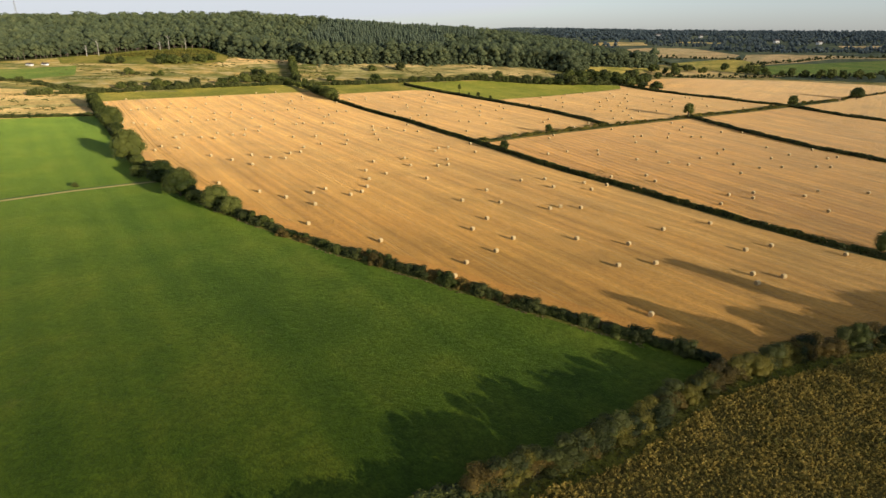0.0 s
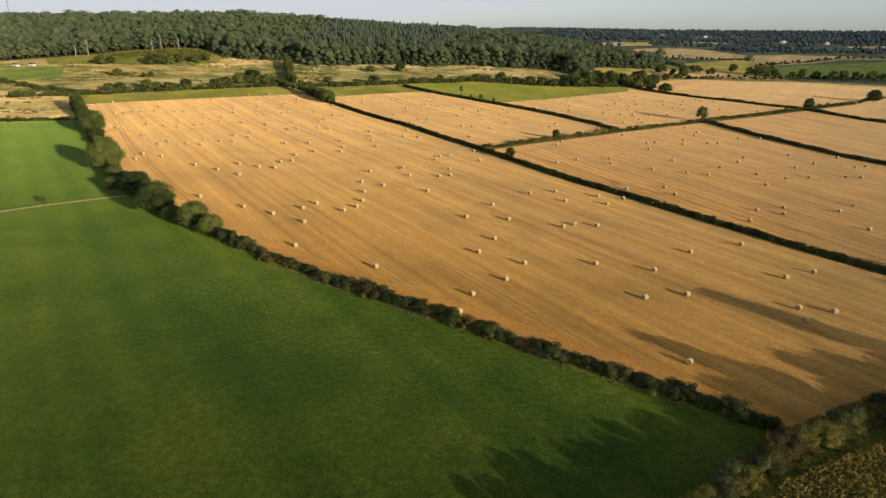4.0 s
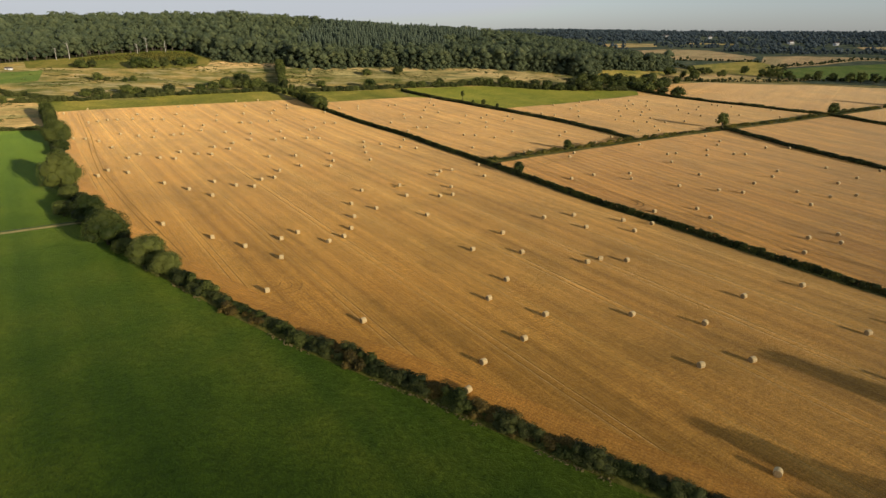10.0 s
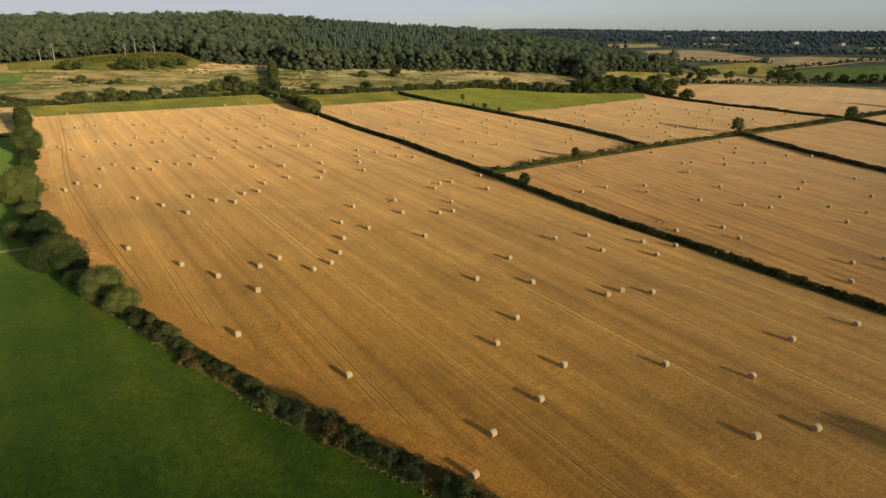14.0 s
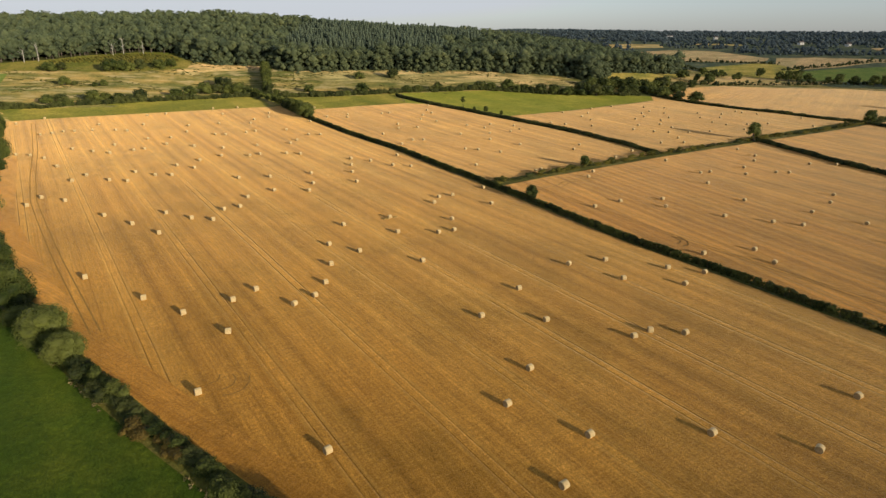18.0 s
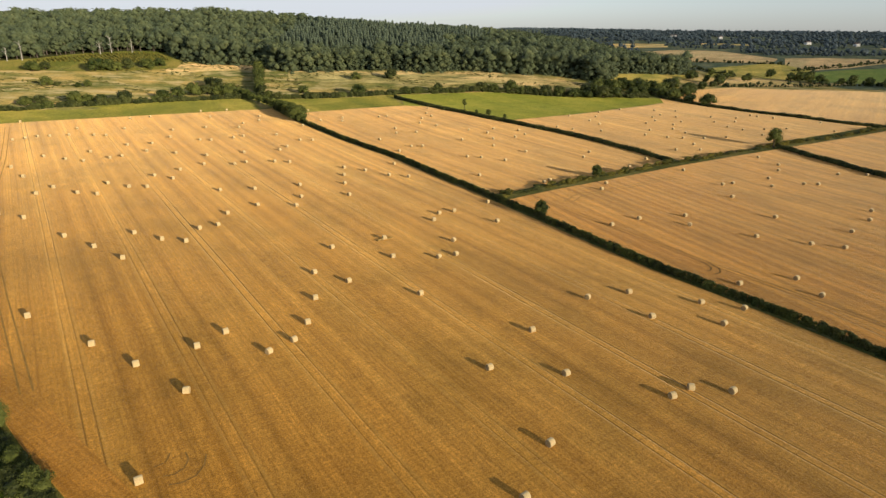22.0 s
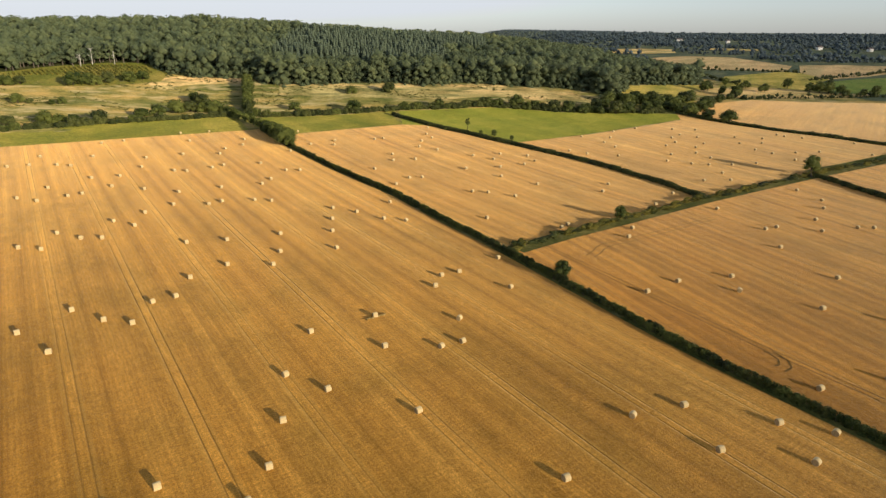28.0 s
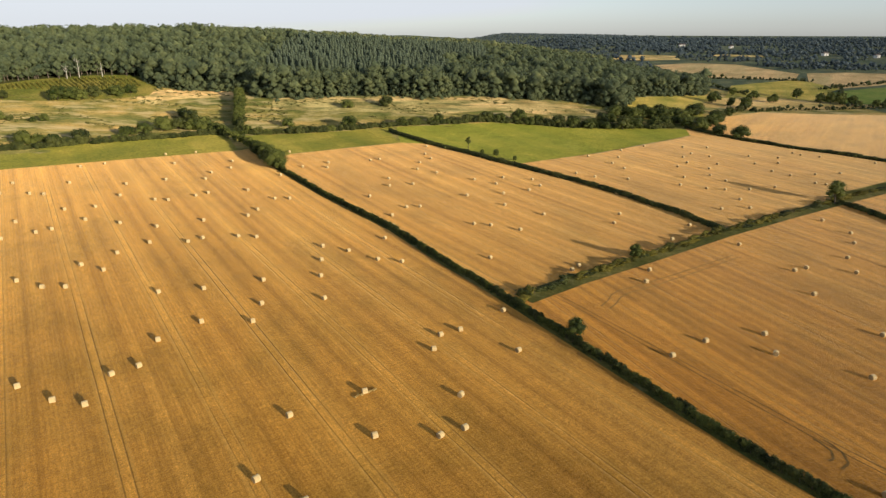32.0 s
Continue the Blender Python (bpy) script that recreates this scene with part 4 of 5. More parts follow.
def spread_trees(name, spots, shapes, mat, label, rng, lo=0.75, hi=1.25, level=0.0):
    """Many far trees joined into one mesh; level evens out their heights."""
    vs, fs, base = [], [], 0
    for x, y in spots:
        v, f = shapes[rng.integers(len(shapes))]
        w, s = rng.random() * 6.283, rng.uniform(lo, hi)
        c, d = math.cos(w) * s, math.sin(w) * s
        q = np.stack([v[:, 0] * c - v[:, 1] * d + x, v[:, 0] * d + v[:, 1] * c + y, v[:, 2] * (s + (0.97 - s) * level) * rng.uniform(0.9, 1.1) + ground_z(x, y) - 0.3], 1)
        vs.append(q.astype(np.float32))
        fs.append(f + base)
        base += len(v)
    return tagged(new(name, fast_mesh(name, np.concatenate(vs), np.concatenate(fs), mat)), label, "woodland", kind="stuff")


def scatter(poly, gap, rng):
    """Points in a polygon on a jittered grid."""
    xs, ys = [p[0] for p in poly], [p[1] for p in poly]
    gx, gy = np.meshgrid(np.arange(min(xs), max(xs), gap), np.arange(min(ys), max(ys), gap))
    gx = (gx + rng.uniform(-0.48, 0.48, gx.shape) * gap).ravel()
    gy = (gy + rng.uniform(-0.48, 0.48, gy.shape) * gap).ravel()
    k = inside(gx, gy, poly)
    return list(zip(gx[k], gy[k]))


rng = np.random.default_rng(11)
EDGE = [wood_tree(rng, h, w, 400, 0.84, lobes_n=12, low=0.1) for h, w in ((18, 10), (20, 12), (15, 9), (17, 9), (21, 13), (16, 11), (10, 8))]
STEMMED = [wood_tree(rng, h, w, 260, 0.84, lobes_n=8, low=0.42) for h, w in ((19, 10), (20, 11), (17, 9), (18, 12))]
LEAFY = [wood_tree(rng, h, w, 140, 1.05, lobes_n=6) for h, w in ((16, 10), (19, 13.5), (15, 10), (18, 9), (17, 15), (15, 8), (18.5, 12), (13, 8))]
BACK = [wood_tree(rng, h, w, 64, 1.3, lobes_n=4) for h, w in ((16, 10), (18, 12.5), (15, 10), (17, 9), (16, 13))]
FIRS = [wood_tree(rng, h, 9.0, 90, 0.95, True) for h in (17, 19, 18, 20)]
CHEAP = [wood_tree(rng, h, 13, 16, 2.4, lobes_n=2) for h in (12, 15, 11)]
FRONT = [(-665.5, 620.6), (-531.8, 628.8), (-446.7, 658.5), (-411.0, 679.3), (-364.8, 704.1), (-350.1, 719.2), (-329.2, 725.1), (-312.3, 736.2), (-289.4, 740.5), (-264.2, 740.5), (-250.7, 722.7), (-238.4, 713.4), (-213.0, 708.1), (-186.9, 711.7), (-168.1, 712.2), (-150.2, 699.4), (-131.3, 696.7), (-105.5, 703.3), (-78.6, 712.0), (-45.7, 721.0), (-21.7, 709.3), (6.3, 727.1), (64.4, 725.0), (94.4, 724.0), (122.4, 720.9), (137.3, 703.1), (146.2, 695.8), (173.3, 761.9), (219.9, 800.2), (273.6, 853.4), (302.3, 909.6)]
rim = FRONT + [(x - 3, y + 26) for x, y in FRONT[::-1]]
hill = [(x - 3, y + 24) for x, y in FRONT] + [(286.2, 945.5), (176.7, 929.9), (-2.5, 944.2), (-500.7, 953.8), (-690.6, 944.6)]


def is_fir(p):
    return -165 < p[0] < 0 and p[1] > 772 + 0.2 * p[0] or 0 <= p[0] < 45 and p[1] > 845


spots = scatter(hill, 6.8, rng)
border = scatter(rim, 6.0, rng)
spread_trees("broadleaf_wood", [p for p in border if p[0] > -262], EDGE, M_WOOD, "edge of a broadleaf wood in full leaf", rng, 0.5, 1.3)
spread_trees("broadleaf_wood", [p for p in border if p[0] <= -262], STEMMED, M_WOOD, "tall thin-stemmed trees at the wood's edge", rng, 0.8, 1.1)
stems = [((x, y, ground_z(x, y) - 0.3), (x + rng.normal() * 0.6, y + rng.normal() * 0.6, ground_z(x, y) + rng.uniform(10, 15)), 0.3, 0.14) for x, y in border if x <= -262]
tagged(new("tree_stems", stem_mesh("tree_stems", stems, M_STEM, 5)), "bare brown stems along the wood's edge", "trunks", kind="stuff")
leafy = [p for p in spots if not is_fir(p)]
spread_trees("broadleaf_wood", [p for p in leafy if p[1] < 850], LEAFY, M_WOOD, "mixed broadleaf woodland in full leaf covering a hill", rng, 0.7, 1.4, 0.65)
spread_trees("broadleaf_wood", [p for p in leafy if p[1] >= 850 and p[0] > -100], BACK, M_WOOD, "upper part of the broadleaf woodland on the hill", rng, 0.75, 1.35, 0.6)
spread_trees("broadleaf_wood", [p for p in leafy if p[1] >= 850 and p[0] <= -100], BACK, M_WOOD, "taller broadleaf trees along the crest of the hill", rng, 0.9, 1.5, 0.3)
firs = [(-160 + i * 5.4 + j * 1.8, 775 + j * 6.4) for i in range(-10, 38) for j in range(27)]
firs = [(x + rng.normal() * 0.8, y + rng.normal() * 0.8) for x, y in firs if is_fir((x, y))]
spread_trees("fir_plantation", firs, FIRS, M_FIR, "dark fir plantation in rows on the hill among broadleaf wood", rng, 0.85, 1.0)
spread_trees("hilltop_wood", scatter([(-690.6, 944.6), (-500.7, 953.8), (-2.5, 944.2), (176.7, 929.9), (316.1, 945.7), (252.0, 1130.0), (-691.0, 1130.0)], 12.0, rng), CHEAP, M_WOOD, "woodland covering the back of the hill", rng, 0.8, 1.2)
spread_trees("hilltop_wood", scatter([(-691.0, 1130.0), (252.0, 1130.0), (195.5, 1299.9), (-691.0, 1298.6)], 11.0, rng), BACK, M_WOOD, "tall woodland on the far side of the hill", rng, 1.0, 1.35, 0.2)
saplings = []
for k in range(15):
    for j in range(34):
        x, y = -382 + j * 4.2 + k * 1.0, 690 + k * 4.0 + j * 0.4
        if inside(x, y, [(-368.2, 693.7), (-337.5, 714.4), (-312.1, 729.9), (-266.8, 734.9), (-250.5, 712.4), (-258.2, 685.4), (-293.1, 676.8), (-350.5, 678.9)]):
            saplings.append((x + rng.normal() * 0.2, y + rng.normal() * 0.2))
SAPLING = [wood_tree(rng, 2.8, 3.0, 26, 0.7, True) for _ in range(3)]
spread_trees("young_plantation", saplings, SAPLING, M_BANK, "rows of young planted trees below the wood", rng, 0.55, 0.95)


def bare_tree(x, y, height, seed):
    r = random.Random(seed)
    rods = [((0, 0, -0.5), (0.3, 0, height * 0.55), 0.4, 0.26), ((0.3, 0, height * 0.55), (0.1, 0.3, height), 0.26, 0.06)]
    for k in range(9):
        z = height * r.uniform(0.4, 0.85)
        w = r.uniform(0, 6.28)
        rods.append(((0.2, 0, z), (math.cos(w) * r.uniform(2, 4), math.sin(w) * r.uniform(2, 4), z + r.uniform(1.5, 4)), 0.12, 0.03))
    ob = tagged(new("bare_tree", stem_mesh("trunk", rods, M_PALE_BARK)), "dead pale tree with bare limbs at the wood's edge", "tree", "bare trees")
    ob.matrix_world = pose(x, y, ground_z(x, y))


for k, (x, y, h) in enumerate(((-374.0, 695.5, 17), (-384.4, 690.7, 12), (-312.1, 731.0, 16), (-320.7, 727.5, 11), (-295.0, 735.9, 12))):
    bare_tree(x, y, h, 300 + k)


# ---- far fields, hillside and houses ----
sheet("woodland_floor", [(x, y + 2) for x, y in FRONT] + [(286.2, 960.5), (-2.6, 959.2), (-690.6, 959.6)], 0.12, M_DARK_FLOOR, "dark floor under the hill wood", "ground", 24)
sheet("clearing", [(-411.0, 681.3), (-364.9, 706.2), (-350.2, 721.3), (-312.4, 739.3), (-289.5, 743.6), (-264.3, 743.6), (-238.4, 714.4), (-236.2, 690.2), (-258.0, 676.2), (-295.4, 662.0), (-338.4, 662.6), (-393.2, 655.5)], 0.2, M_VERGE, "green grassy clearing planted with young trees", "grass", 12)
sheet("dry_bank", [(-140.0, 699.2), (-85.4, 714.4), (-1.2, 722.7), (33.6, 728.8), (59.5, 724.4), (89.5, 715.7), (113.3, 704.6), (133.6, 693.0), (132.7, 680.0), (111.4, 670.8), (83.5, 676.6), (55.3, 684.1), (30.9, 684.7), (-1.3, 672.0), (-41.3, 672.4), (-107.6, 670.6), (-133.6, 670.5)], 0.16, M_PATCHY, "bleached dry grass bank below the wood with green streaks", "pasture", 12)
sheet("dry_bank", [(-252.0, 690.0), (-226.0, 709.8), (-198.9, 713.5), (-171.0, 712.7), (-160.5, 695.9), (-181.4, 696.7), (-214.3, 685.6), (-224.0, 668.0), (-234.0, 672.0)], 0.16, M_PATCHY, "bleached dry grass bank below the wood with green streaks", "pasture", 12)
sheet("rough_field", [(150.2, 706.0), (165.9, 750.5), (223.9, 803.2), (271.6, 855.4), (296.5, 850.6), (237.0, 770.3), (210.5, 692.6), (183.3, 669.6), (161.6, 682.8)], 0.25, M_OLIVE, "sunlit rough grass field beside the wood", "field", 20)
sheet("far_field", [(248.9, 783.3), (296.5, 850.6), (340.3, 868.8), (396.3, 831.2), (451.2, 813.6), (414.3, 801.4), (326.7, 775.8), (265.0, 748.5)], 0.25, M_TAN, "pale dry field in the valley", "field", 20)
BROWN = [(328.2, 1188.6), (392.0, 1191.0), (450.8, 1171.4), (481.2, 1046.6), (443.5, 987.4), (370.7, 1007.0), (325.8, 1030.7)]
BROWN_EAST = [(452.6, 972.5), (495.1, 1053.7), (556.9, 1064.1), (635.0, 1032.7), (694.8, 978.6), (601.2, 987.4), (512.6, 935.9), (455.8, 915.6)]
GREEN_FAR = [(434.9, 893.4), (496.7, 917.8), (572.5, 938.3), (694.9, 963.5), (635.5, 853.4), (516.2, 802.2), (451.2, 813.6), (404.3, 823.3)]
MID_FAR = [(345.0, 945.8), (433.6, 976.4), (412.9, 902.3), (332.3, 880.8)]
M_FALLOW = grass_material("fallow", (0.32, 0.24, 0.125), (0.40, 0.30, 0.155), (0.46, 0.35, 0.19), 0.6, 0.4, (0.16, 0.15, 0.06))
sheet("woodland_floor", [(326.2, 900.7), (302.1, 950.6), (196.4, 1000.0), (115.2, 1499.6), (241.8, 2400.1), (1900, 2400), (2200, 1500), (1500, 850), (695.5, 803.2), (556.1, 747.9), (416.4, 773.4), (406.2, 831.3)], 0.12, M_FLOOR, "dark grassy floor under the far hillside trees", "ground", 28)
sheet("far_field", BROWN, 0.3, M_FALLOW, "rounded brown field on the far hill", "field", 20)
sheet("far_field", BROWN_EAST, 0.3, M_FALLOW, "brown field on a far rise", "field", 20)
sheet("far_field", GREEN_FAR, 0.3, M_FAR_GREEN, "green field in the valley", "field", 20)
sheet("far_field", [(265.1, 750.7), (326.6, 777.8), (414.3, 802.4), (436.2, 816.5), (433.9, 893.4), (457.8, 915.6), (452.6, 972.5), (443.5, 987.4), (345.0, 945.8), (296.5, 850.6), (248.9, 783.3)], 0.2, M_OLIVE, "dry grass between the valley hedges", "field", 20)
sheet("far_field", MID_FAR, 0.3, M_OLIVE, "yellow-green field in the valley", "field", 20)
sheet("far_field", [(729.1, 1183.1), (753.8, 1238.3), (893.4, 1234.6), (853.8, 1154.3)], 0.5, M_FALLOW, "strip of brown field on the far hillside", "field", 30)
sheet("far_field", [(-488.9, 596.9), (-425.0, 613.0), (-372.6, 647.0), (-342.5, 589.9), (-384.4, 556.9), (-486.9, 564.5)], 0.25, M_FAR_GREEN, "green field below the wood", "field", 14)
HIGH_FIELDS = [[(294.9, 1327.4), (335.5, 1395.6), (414.4, 1331.1), (393.7, 1251.0), (344.9, 1260.7)], [(729.1, 1183.1), (753.8, 1238.3), (893.4, 1234.6), (853.8, 1154.3)], [(474.2, 1331.4), (493.9, 1376.5), (583.7, 1362.1), (564.0, 1312.0)]]
for poly in HIGH_FIELDS[::2]:
    sheet("far_field", poly, 0.5, M_TAN, "pale strip of field between the far woods", "field", 30)
CLEAR = [BROWN, BROWN_EAST, GREEN_FAR, MID_FAR] + HIGH_FIELDS
far = [p for p in scatter([(296.0, 1000.5), (325.2, 1195.6), (464.7, 1191.4), (495.1, 1071.7), (654.8, 1062.7), (894.2, 1004.1), (1500, 900), (2100, 1500), (1900, 2300), (242.0, 2350.1), (115.2, 1499.6), (176.5, 999.9)], 12.5, rng) if noise.noise((p[0] * 0.005, p[1] * 0.022, 1.0)) > -0.04 and not any(inside(p[0], p[1], q) for q in CLEAR)]
VIEWS = ((694.5, 1354.8, 0.46), (751.6, 1298.2, 0.53), (632.7, 1602.3, 0.38), (557.6, 1691.8, 0.32))


def hides_house(x, y):
    """Gardens and paddocks in front of the houses stay clear of trees."""
    return any(abs((x - hx) - (y - hy) * lean) < 24 and -130 < y - hy < 18 for hx, hy, lean in VIEWS)


keep = [p for p in far if not hides_house(*p)]
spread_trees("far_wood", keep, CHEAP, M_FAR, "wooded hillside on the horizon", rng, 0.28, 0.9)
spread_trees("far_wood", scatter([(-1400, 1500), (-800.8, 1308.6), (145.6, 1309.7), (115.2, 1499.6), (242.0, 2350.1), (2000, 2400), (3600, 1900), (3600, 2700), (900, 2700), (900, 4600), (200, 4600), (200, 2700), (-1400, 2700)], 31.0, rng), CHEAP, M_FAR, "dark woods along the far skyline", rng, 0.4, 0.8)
lines = []
for line in ([(325.8, 1020.7), (370.7, 999.0), (443.6, 979.4), (455.6, 969.5)], [(425.9, 906.4), (465.7, 926.6), (515.5, 946.9), (601.1, 998.4), (694.9, 988.5)], [(450.8, 901.5), (436.0, 881.4), (401.3, 819.3)], [(335.7, 1030.7), (321.1, 950.7), (332.3, 875.8), (341.3, 870.8)], [(264.8, 744.1), (326.7, 772.8), (414.3, 798.4), (516.2, 797.2), (635.6, 848.1)]):
    x, y, _ = sample_line(line, 3.0)
    lines += list(zip(x + rng.normal(size=len(x)), y + rng.normal(size=len(x))))
spread_trees("far_hedges", lines, CHEAP, M_HEDGE, "hedgerows between the far valley fields", rng, 0.16, 0.5)
M_RENDER = plain_material("white_render", (0.72, 0.70, 0.66), (0.82, 0.80, 0.77), 0.6, 0.8, 0.1)
M_ROOF = plain_material("roof_slate", (0.10, 0.085, 0.08), (0.17, 0.14, 0.13), 2.0, 0.7, 0.4)
M_PANE = plain_material("window_pane", (0.02, 0.025, 0.03), (0.04, 0.045, 0.05), 1.0, 0.1, 0.0)
M_STEEL = plain_material("galvanised_steel", (0.34, 0.35, 0.36), (0.45, 0.46, 0.47), 2.0, 0.5, 0.1)


def box(bm, x0, y0, z0, x1, y1, z1):
    v = [bm.verts.new(p) for p in ((x0, y0, z0), (x1, y0, z0), (x1, y1, z0), (x0, y1, z0), (x0, y0, z1), (x1, y0, z1), (x1, y1, z1), (x0, y1, z1))]
    for f in ((3, 2, 1, 0), (4, 5, 6, 7), (0, 1, 5, 4), (1, 2, 6, 5), (2, 3, 7, 6), (3, 0, 4, 7)):
        bm.faces.new([v[k] for k in f])


def solid(name, boxes, mat):
    bm = bmesh.new()
    for b in boxes:
        box(bm, *b)
    me = bpy.data.meshes.new(name)
    bm.to_mesh(me)
    bm.free()
    me.materials.append(mat)
    return me


def house(x, y, turn, w, d, h, label, category="house"):
    ob = tagged(new(category, solid("wall", [(-w / 2, -d / 2, -1, w / 2, d / 2, h)], M_RENDER)), label, category)
    ob.matrix_world = pose(x, y, ground_z(x, y) + 0.1, 0, 0, turn)
    bm = bmesh.new()
    o = 0.4
    a = [bm.verts.new(p) for p in ((-w / 2 - o, -d / 2 - o, h - 0.1), (w / 2 + o, -d / 2 - o, h - 0.1), (w / 2 + o, d / 2 + o, h - 0.1), (-w / 2 - o, d / 2 + o, h - 0.1), (-w / 2 - o, 0, h + d * 0.38), (w / 2 + o, 0, h + d * 0.38))]
    for f in ((0, 1, 5, 4), (2, 3, 4, 5), (1, 2, 5), (3, 0, 4), (3, 2, 1, 0)):
        bm.faces.new([a[k] for k in f])
    me = bpy.data.meshes.new("roof")
    bm.to_mesh(me)
    bm.free()
    me.materials.append(M_ROOF)
    roof = part("roof", me, ob, "grey slate roof")
    if h > 3:
        part("chimney", solid("chimney", [(w / 2 - 1.4, -0.5, h + 1.0, w / 2 - 0.4, 0.5, h + d * 0.38 + 1.3)], M_ROOF), roof)
    n = max(2, int(w / 3))
    for k in range(n):
        u = -w / 2 + (k + 0.5) * w / n
        for z in ((1.0, 3.6) if h > 4 else (1.0,)):
            part("window", solid("window", [(u - 0.55, -d / 2 - 0.03, z, u + 0.55, -d / 2 + 0.1, z + 1.2)], M_PANE), ob)
    part("door", solid("door", [(-0.5, -d / 2 - 0.05, 0, 0.5, -d / 2 + 0.1, 2.05)], M_ROOF), ob)


house(694.5, 1354.8, 25, 12, 6, 4.4, "white rendered house among trees on the far hill")
house(751.6, 1298.2, 20, 10, 5.5, 4.2, "white rendered house on the far wooded hill")
house(632.7, 1602.3, 15, 8, 6, 4.6, "small white house high on the far hill")
house(557.6, 1691.8, 10, 15, 6, 3.6, "long pale farm building on the far hill", "farmhouse")
house(-417.1, 642.7, -25, 8, 3, 1.2, "low white shed in a field below the wood", "shed")
house(-403.8, 646.9, -20, 7, 3, 1.2, "low white shed in a field below the wood", "shed")


def mast(x, y, height):
    rods, s = [], 1.6
    legs = [(-s, -s), (s, -s), (s, s), (-s, s)]
    for a, b in legs:
        rods.append(((a, b, 0), (a * 0.25, b * 0.25, height), 0.22, 0.12))
    for k in range(18):
        z0, z1 = height * k / 18, height * (k + 1) / 18
        for (a, b), (c, d) in zip(legs, legs[1:] + legs[:1]):
            t0, t1 = 1 - 0.75 * k / 18, 1 - 0.75 * (k + 1) / 18
            rods.append(((a * t0, b * t0, z0), (c * t1, d * t1, z1), 0.08, 0.08))
    ob = tagged(new("radio_mast", stem_mesh("lattice", rods, M_STEEL, 5)), "tall steel lattice radio mast rising above the wood", "mast")
    ob.matrix_world = pose(x, y, ground_z(x, y))
    part("antenna", stem_mesh("antenna", [((0, 0, height - 0.5), (0, 0, height + 6), 0.15, 0.06)], M_STEEL), ob)


mast(-815.5, 1249.2, 82)

# ---- verges, wheel tracks and the near crop ----
ribbon("grass_verge", [(x + 0.6, y - 1.2) for x, y in CROSS[:9]], 7.6, 0.09, M_DRY_VERGE, "rough grass verge under the cross hedge", "grass")
ribbon("grass_verge", [(x - 1.0, y + 2.0) for x, y in CROSS[5:9]], 9.0, 0.085, M_VERGE, "broad rough grass margin beside the cross hedge", "grass")
ribbon("grass_verge", LONG[1:17], 4.0, 0.09, M_DRY_VERGE, "narrow grass verge under the long hedge", "grass")
ribbon("grass_verge", WEST[1:15], 5.0, 0.09, M_VERGE, "rough grass verge under the west hedge", "grass")
ribbon("grass_verge", [(x + 1.4, y - 2.8) for x, y in SOUTH[1:11]], 3.2, 0.09, M_STRIP, "rough grass margin beside the row crop", "grass")
ribbon("headland", [(x + 3.4, y + 4.9) for x, y in WEST[2:15]], 6.5, 0.075, M_HEADLAND, "reddish stubble headland cut along the hedge", "field", 2.0)
M_RUT_SOFT = plain_material("worn_rut", (0.22, 0.125, 0.035), (0.38, 0.22, 0.06), 0.8)
M_RUT = plain_material("wheel_rut", (0.13, 0.075, 0.024), (0.26, 0.15, 0.045), 0.8)
HEADLAND_RUT = [(-246.7, 473.6), (-200.7, 400.5), (-171.0, 350.6), (-149.2, 315.9), (-130.8, 290.7), (-118.4, 274.0), (-106.6, 258.4), (-94.5, 242.9), (-82.4, 227.4), (-76.1, 219.3)]
for away in (0.0, 2.0):
    line = [(x + away * 0.8, y + away * 0.6) for x, y in HEADLAND_RUT]
    ribbon("wheel_track", line, 0.35, 0.09, M_RUT_SOFT, "wheel rut along the headland of the stubble", "wheel track")
line = [(29.9, 361.3), (38.5, 348.0), (55.8, 320.0), (74.0, 290.4), (87.4, 271.1), (105.6, 245.0), (126.2, 218.9)]
for shift in (0.0, 1.7):
    ribbon("wheel_track", [(x + shift * 0.82, y + shift * 0.57) for x, y in line], 0.3, 0.09, M_RUT, "wheel rut along the headland beside the long hedge", "wheel track", 2.0)
# where a tractor swung round at the end of a row
LOOPS = [([(72.4, 291.6), (73.4, 290.4), (74.2, 287.6), (73.2, 285.2), (71.6, 284.6)], 0.52), ([(74.4, 291.4), (75.2, 290.4), (76.2, 287.2), (75.4, 284.0), (73.0, 282.4)], 0.52),
         ([(44.0, 351.5), (47.6, 356.0), (49.6, 360.0), (53.0, 363.6), (60.0, 367.4), (75.9, 377.9), (103.6, 397.0)], 0.45), ([(46.4, 350.0), (49.8, 354.4), (52.0, 358.4), (55.4, 361.8), (62.0, 365.6), (77.4, 375.8), (104.8, 395.0)], 0.45),
         ([(-42.0, 205.7), (-40.6, 203.8), (-40.5, 201.9), (-41.5, 200.3), (-43.6, 199.9)], 0.24), ([(-38.5, 205.4), (-37.8, 202.6), (-38.2, 200.1), (-39.9, 198.6), (-42.0, 198.1)], 0.24), ([(-44.1, 205.6), (-43.7, 203.1), (-45.5, 201.4)], 0.24)]
for line, wide in LOOPS:
    ribbon("wheel_track", line, wide, 0.1, M_RUT if wide > 0.5 else M_RUT_SOFT, "curved wheel rut where a tractor turned on the stubble", "wheel track", 0.8)
M_STRAW = plain_material("loose_straw", (0.42, 0.28, 0.09), (0.62, 0.44, 0.17), 5.0, 0.85, 0.9)
heap, _ = leaf_quads(np.random.default_rng(33), [(-2.6 + 0.52 * k, 0.12 * (k % 3), 0.1, 0.26) for k in range(11)], 260, 0.34, 0.6, -0.1)
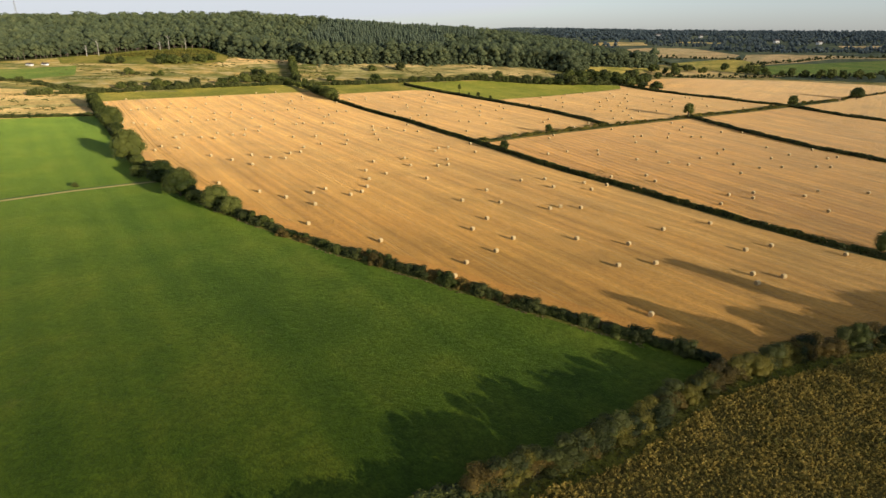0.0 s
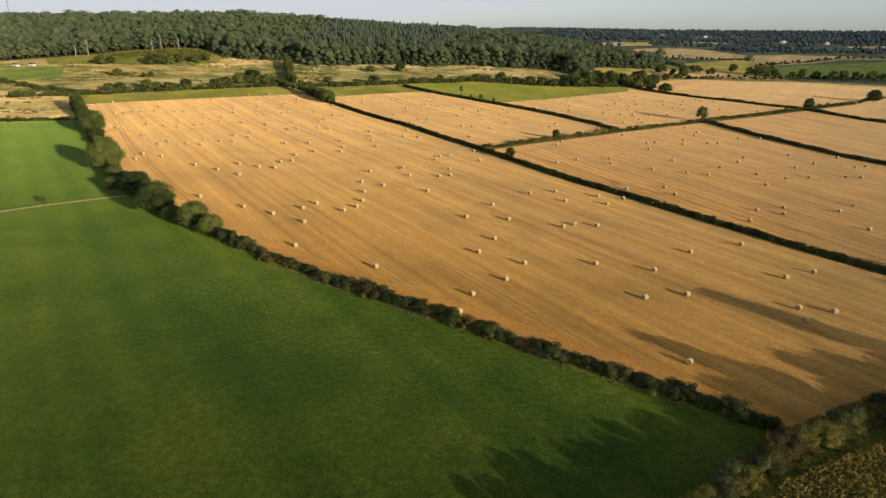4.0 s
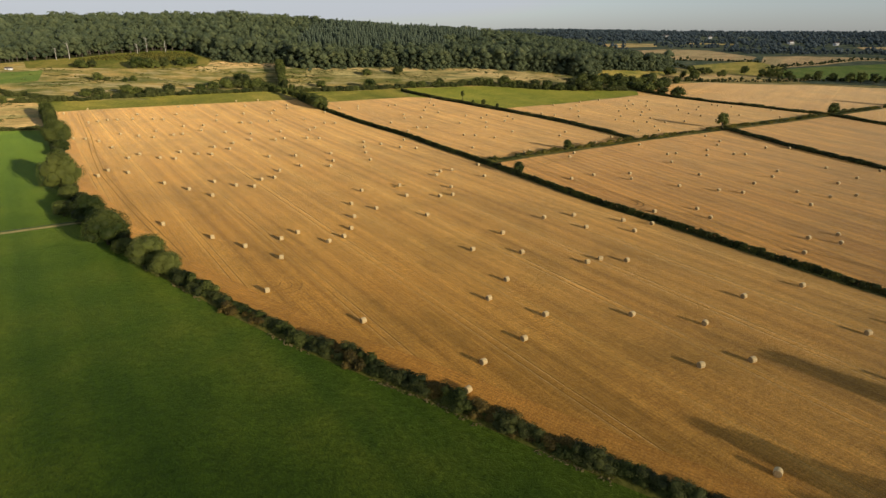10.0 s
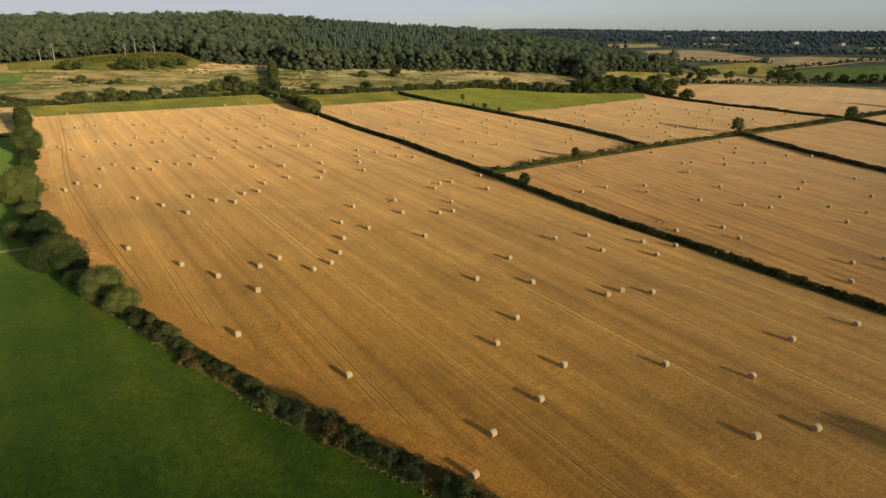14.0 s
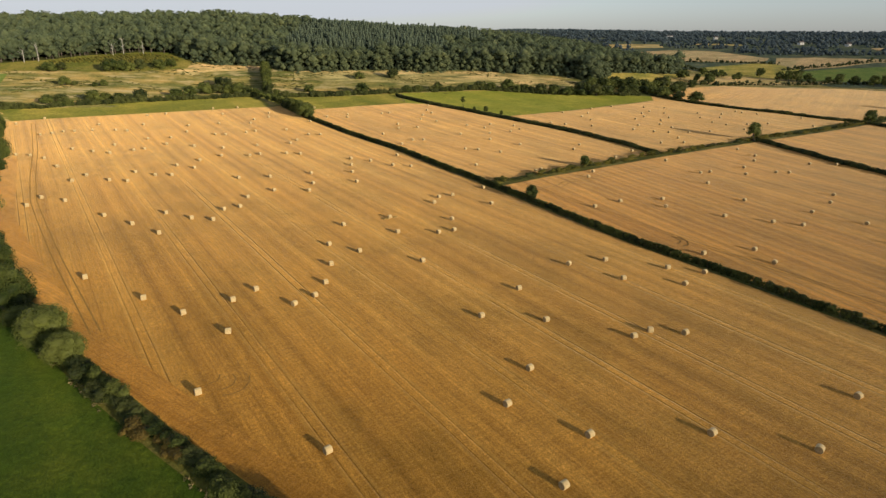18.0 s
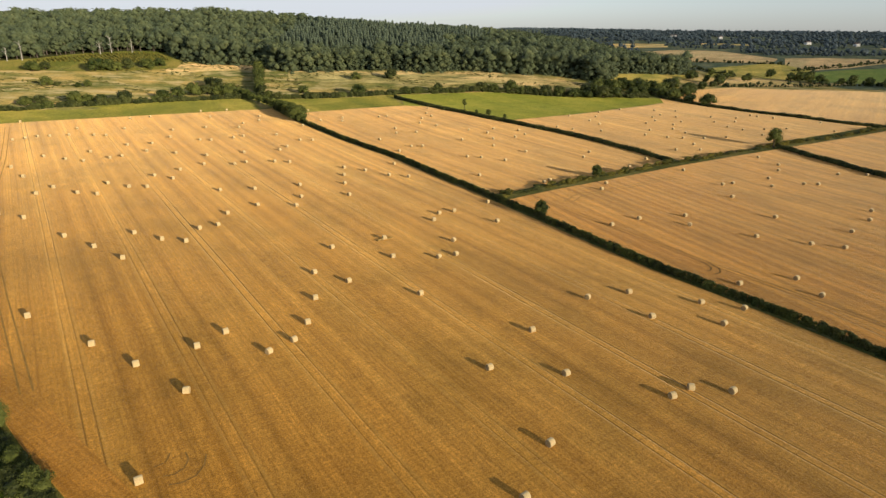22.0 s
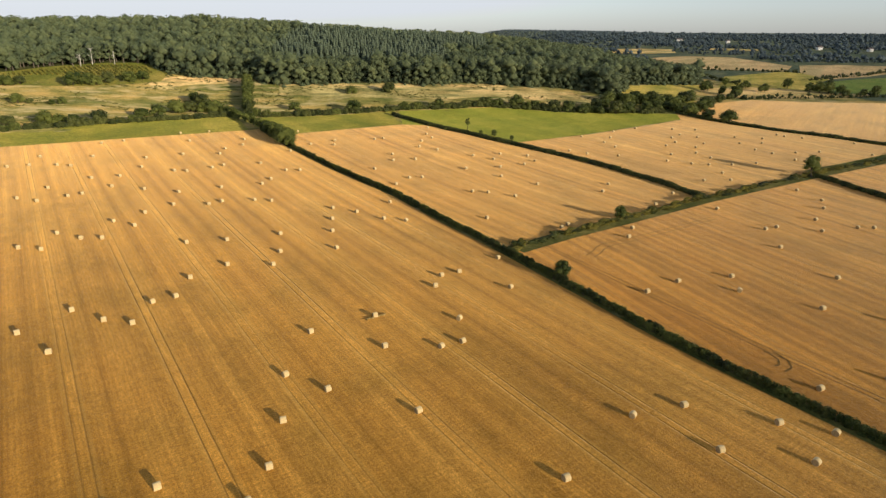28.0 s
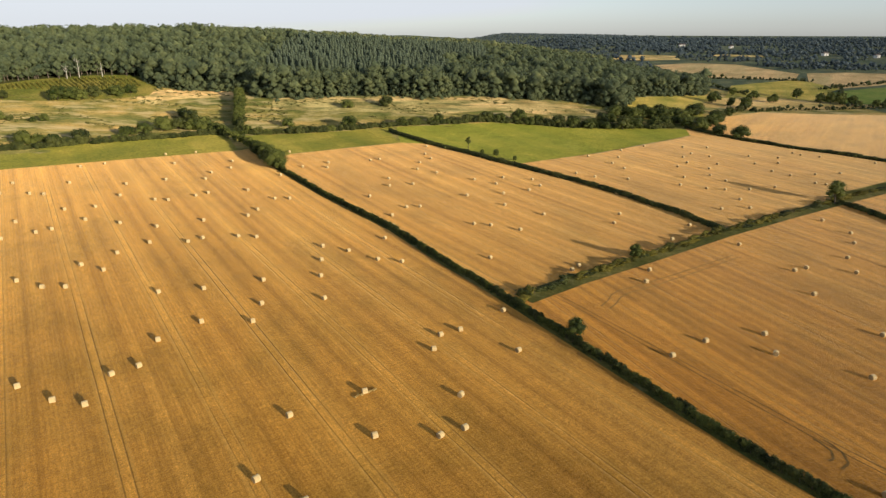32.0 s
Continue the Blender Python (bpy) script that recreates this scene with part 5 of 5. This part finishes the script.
straw = tagged(new("loose_straw", fast_mesh("loose_straw", heap, np.arange(len(heap) // 4 * 4)[: 260 * 4].reshape(-1, 4), M_STRAW)), "heap of loose golden straw beside a bale", "straw")
straw.matrix_world = pose(-19.4, 304.7, ground_z(-19.4, 304.7) + 0.08, 0, 0, 37)


def crop_rows(edge, leaves, size, along, across, lo, hi, seed):
    """A ripening crop in rows: small leafy plants."""
    r = np.random.default_rng(seed)
    plants = [leaf_quads(r, [(0, 0, 0.4, 0.3), (0.1, 0.05, 0.7, 0.22)], leaves, size, 1.3, -0.4, (0.5, 0.6), 0.8, pith=False) for _ in range(5)]
    ca, sa = math.cos(0.52), math.sin(0.52)
    i, j = np.meshgrid(np.arange(-200 / along, 200 / along), np.arange(-200 / across, 150 / across))
    u, w = i.ravel() * along + r.normal(size=i.size) * 0.25, j.ravel() * across + r.normal(size=i.size) * 0.08
    px, py = 40 + u * ca - w * sa, 70 + u * sa + w * ca
    keep = inside(px, py, edge) & (r.random(px.size) > 0.1)
    vs, fs, base = [], [], 0
    for x, y in zip(px[keep], py[keep]):
        v, f = plants[r.integers(5)]
        t, s = r.random() * 6.28, r.uniform(lo, hi) * (1.15 + 0.5 * noise.noise((x * 0.25, y * 0.25, 2.0)))
        c, d = math.cos(t) * s, math.sin(t) * s
        vs.append(np.stack([v[:, 0] * c - v[:, 1] * d + x, v[:, 0] * d + v[:, 1] * c + y, v[:, 2] * s + ground_z(x, y)], 1).astype(np.float32))
        fs.append(f + base)
        base += len(v)
    tagged(new("row_crop", fast_mesh("row_crop", np.concatenate(vs), np.concatenate(fs), M_CROP)), "ripening brown-green row crop of leafy plants", "crop", kind="stuff")


crop_rows([(-8.0, 61.0), (9.0, 71.3), (27.8, 80.2), (52.8, 100.2), (69.4, 108.2), (103.7, 121.1), (118.1, 126.2), (118.0, 83.0), (58.8, 60.0)], 11, 0.26, 0.48, 0.7, 0.7, 1.25, 21)
crop_rows([(-86.0, 29.0), (-38.4, 47.5), (-8.0, 60.6), (58.8, 59.6), (118.4, 83.0), (118.6, 126.2), (152.0, 137.5), (180.0, 60.0), (150.0, -60.0), (-96.0, -60.0)], 6, 0.42, 1.0, 1.1, 0.8, 1.3, 22)


# ---- weeds and tussocks on the rough pasture ----
def tussocks():
    r = np.random.default_rng(41)
    shapes = [leaf_quads(r, [(0, 0, 0.3, 0.9), (1.5, 0.2, 0.25, 0.8), (-1.4, -0.2, 0.2, 0.8), (2.6, 0.4, 0.2, 0.6)], 26, 0.8, 0.5, -0.1, pith=False) for _ in range(5)]
    rough = [(-392.5, 561.8), (-325.7, 513.4), (-258.0, 532.6), (-210.8, 563.8), (-150.9, 599.0), (-102.7, 610.9), (-37.4, 643.8), (36.5, 662.5), (90.3, 651.9), (168.2, 657.0), (138.3, 702.1), (52.3, 731.1), (-51.7, 715.7), (-139.2, 699.6), (-238.4, 714.4), (-340.9, 677.1), (-385.6, 666.4)]
    spots = [p for p in scatter(rough, 4.6, r) if noise.noise((p[0] * 0.018, p[1] * 0.06, 3.0)) > 0.12 or r.random() < 0.03]
    spots += [p for p in scatter([(-401.0, 544.3), (-325.7, 513.4), (-265.4, 472.7), (-236.5, 422.6), (-332.2, 381.2), (-451.9, 459.0)], 5.0, r) if noise.noise((p[0] * 0.03, p[1] * 0.09, 5.0)) > 0.12]
    spread_trees("tussocks", spots, shapes, M_WEED, "dark tussocks and low weeds on rough pasture", r, 0.4, 1.3)["category"] = "weeds"


def dry_margin():
    """Bleached grass and nettles along the meadow foot of the west hedge."""
    r = np.random.default_rng(43)
    shapes = [leaf_quads(r, [(0, 0, 0.15, 0.45), (0.5, 0.1, 0.12, 0.35)], 12, 0.34, 0.7, -0.1, pith=False) for _ in range(4)]
    x, y, h = sample_line(WEST[4:15], 0.5)
    spots = []
    for px, py in zip(x, y):
        if noise.noise((px * 0.08, py * 0.08, 7.0)) > -0.1:
            for _ in range(2):
                away = r.uniform(1.7, 3.1)
                spots.append((px - 0.6 * away, py - 0.8 * away))
    spread_trees("dry_grass", spots, shapes, M_DRY, "bleached dry grass along the foot of the hedge", r, 0.4, 1.2)["category"] = "grass"
    x, y, h = sample_line(SOUTH[1:11], 0.45)
    green, pale = [], []
    for px, py in zip(x, y):
        for _ in range(3):
            away = r.uniform(1.0, 5.2)
            (pale if r.random() < 0.25 + 0.12 * away else green).append((px + 0.45 * away, py - 0.89 * away))
    spread_trees("rank_grass", green, shapes, M_WEED, "rank green grass and weeds beside the row crop", r, 0.5, 1.5)["category"] = "grass"
    spread_trees("dry_grass", pale, shapes, M_BANK, "yellowing tall grass beside the row crop", r, 0.5, 1.6)["category"] = "grass"


tussocks()
dry_margin()
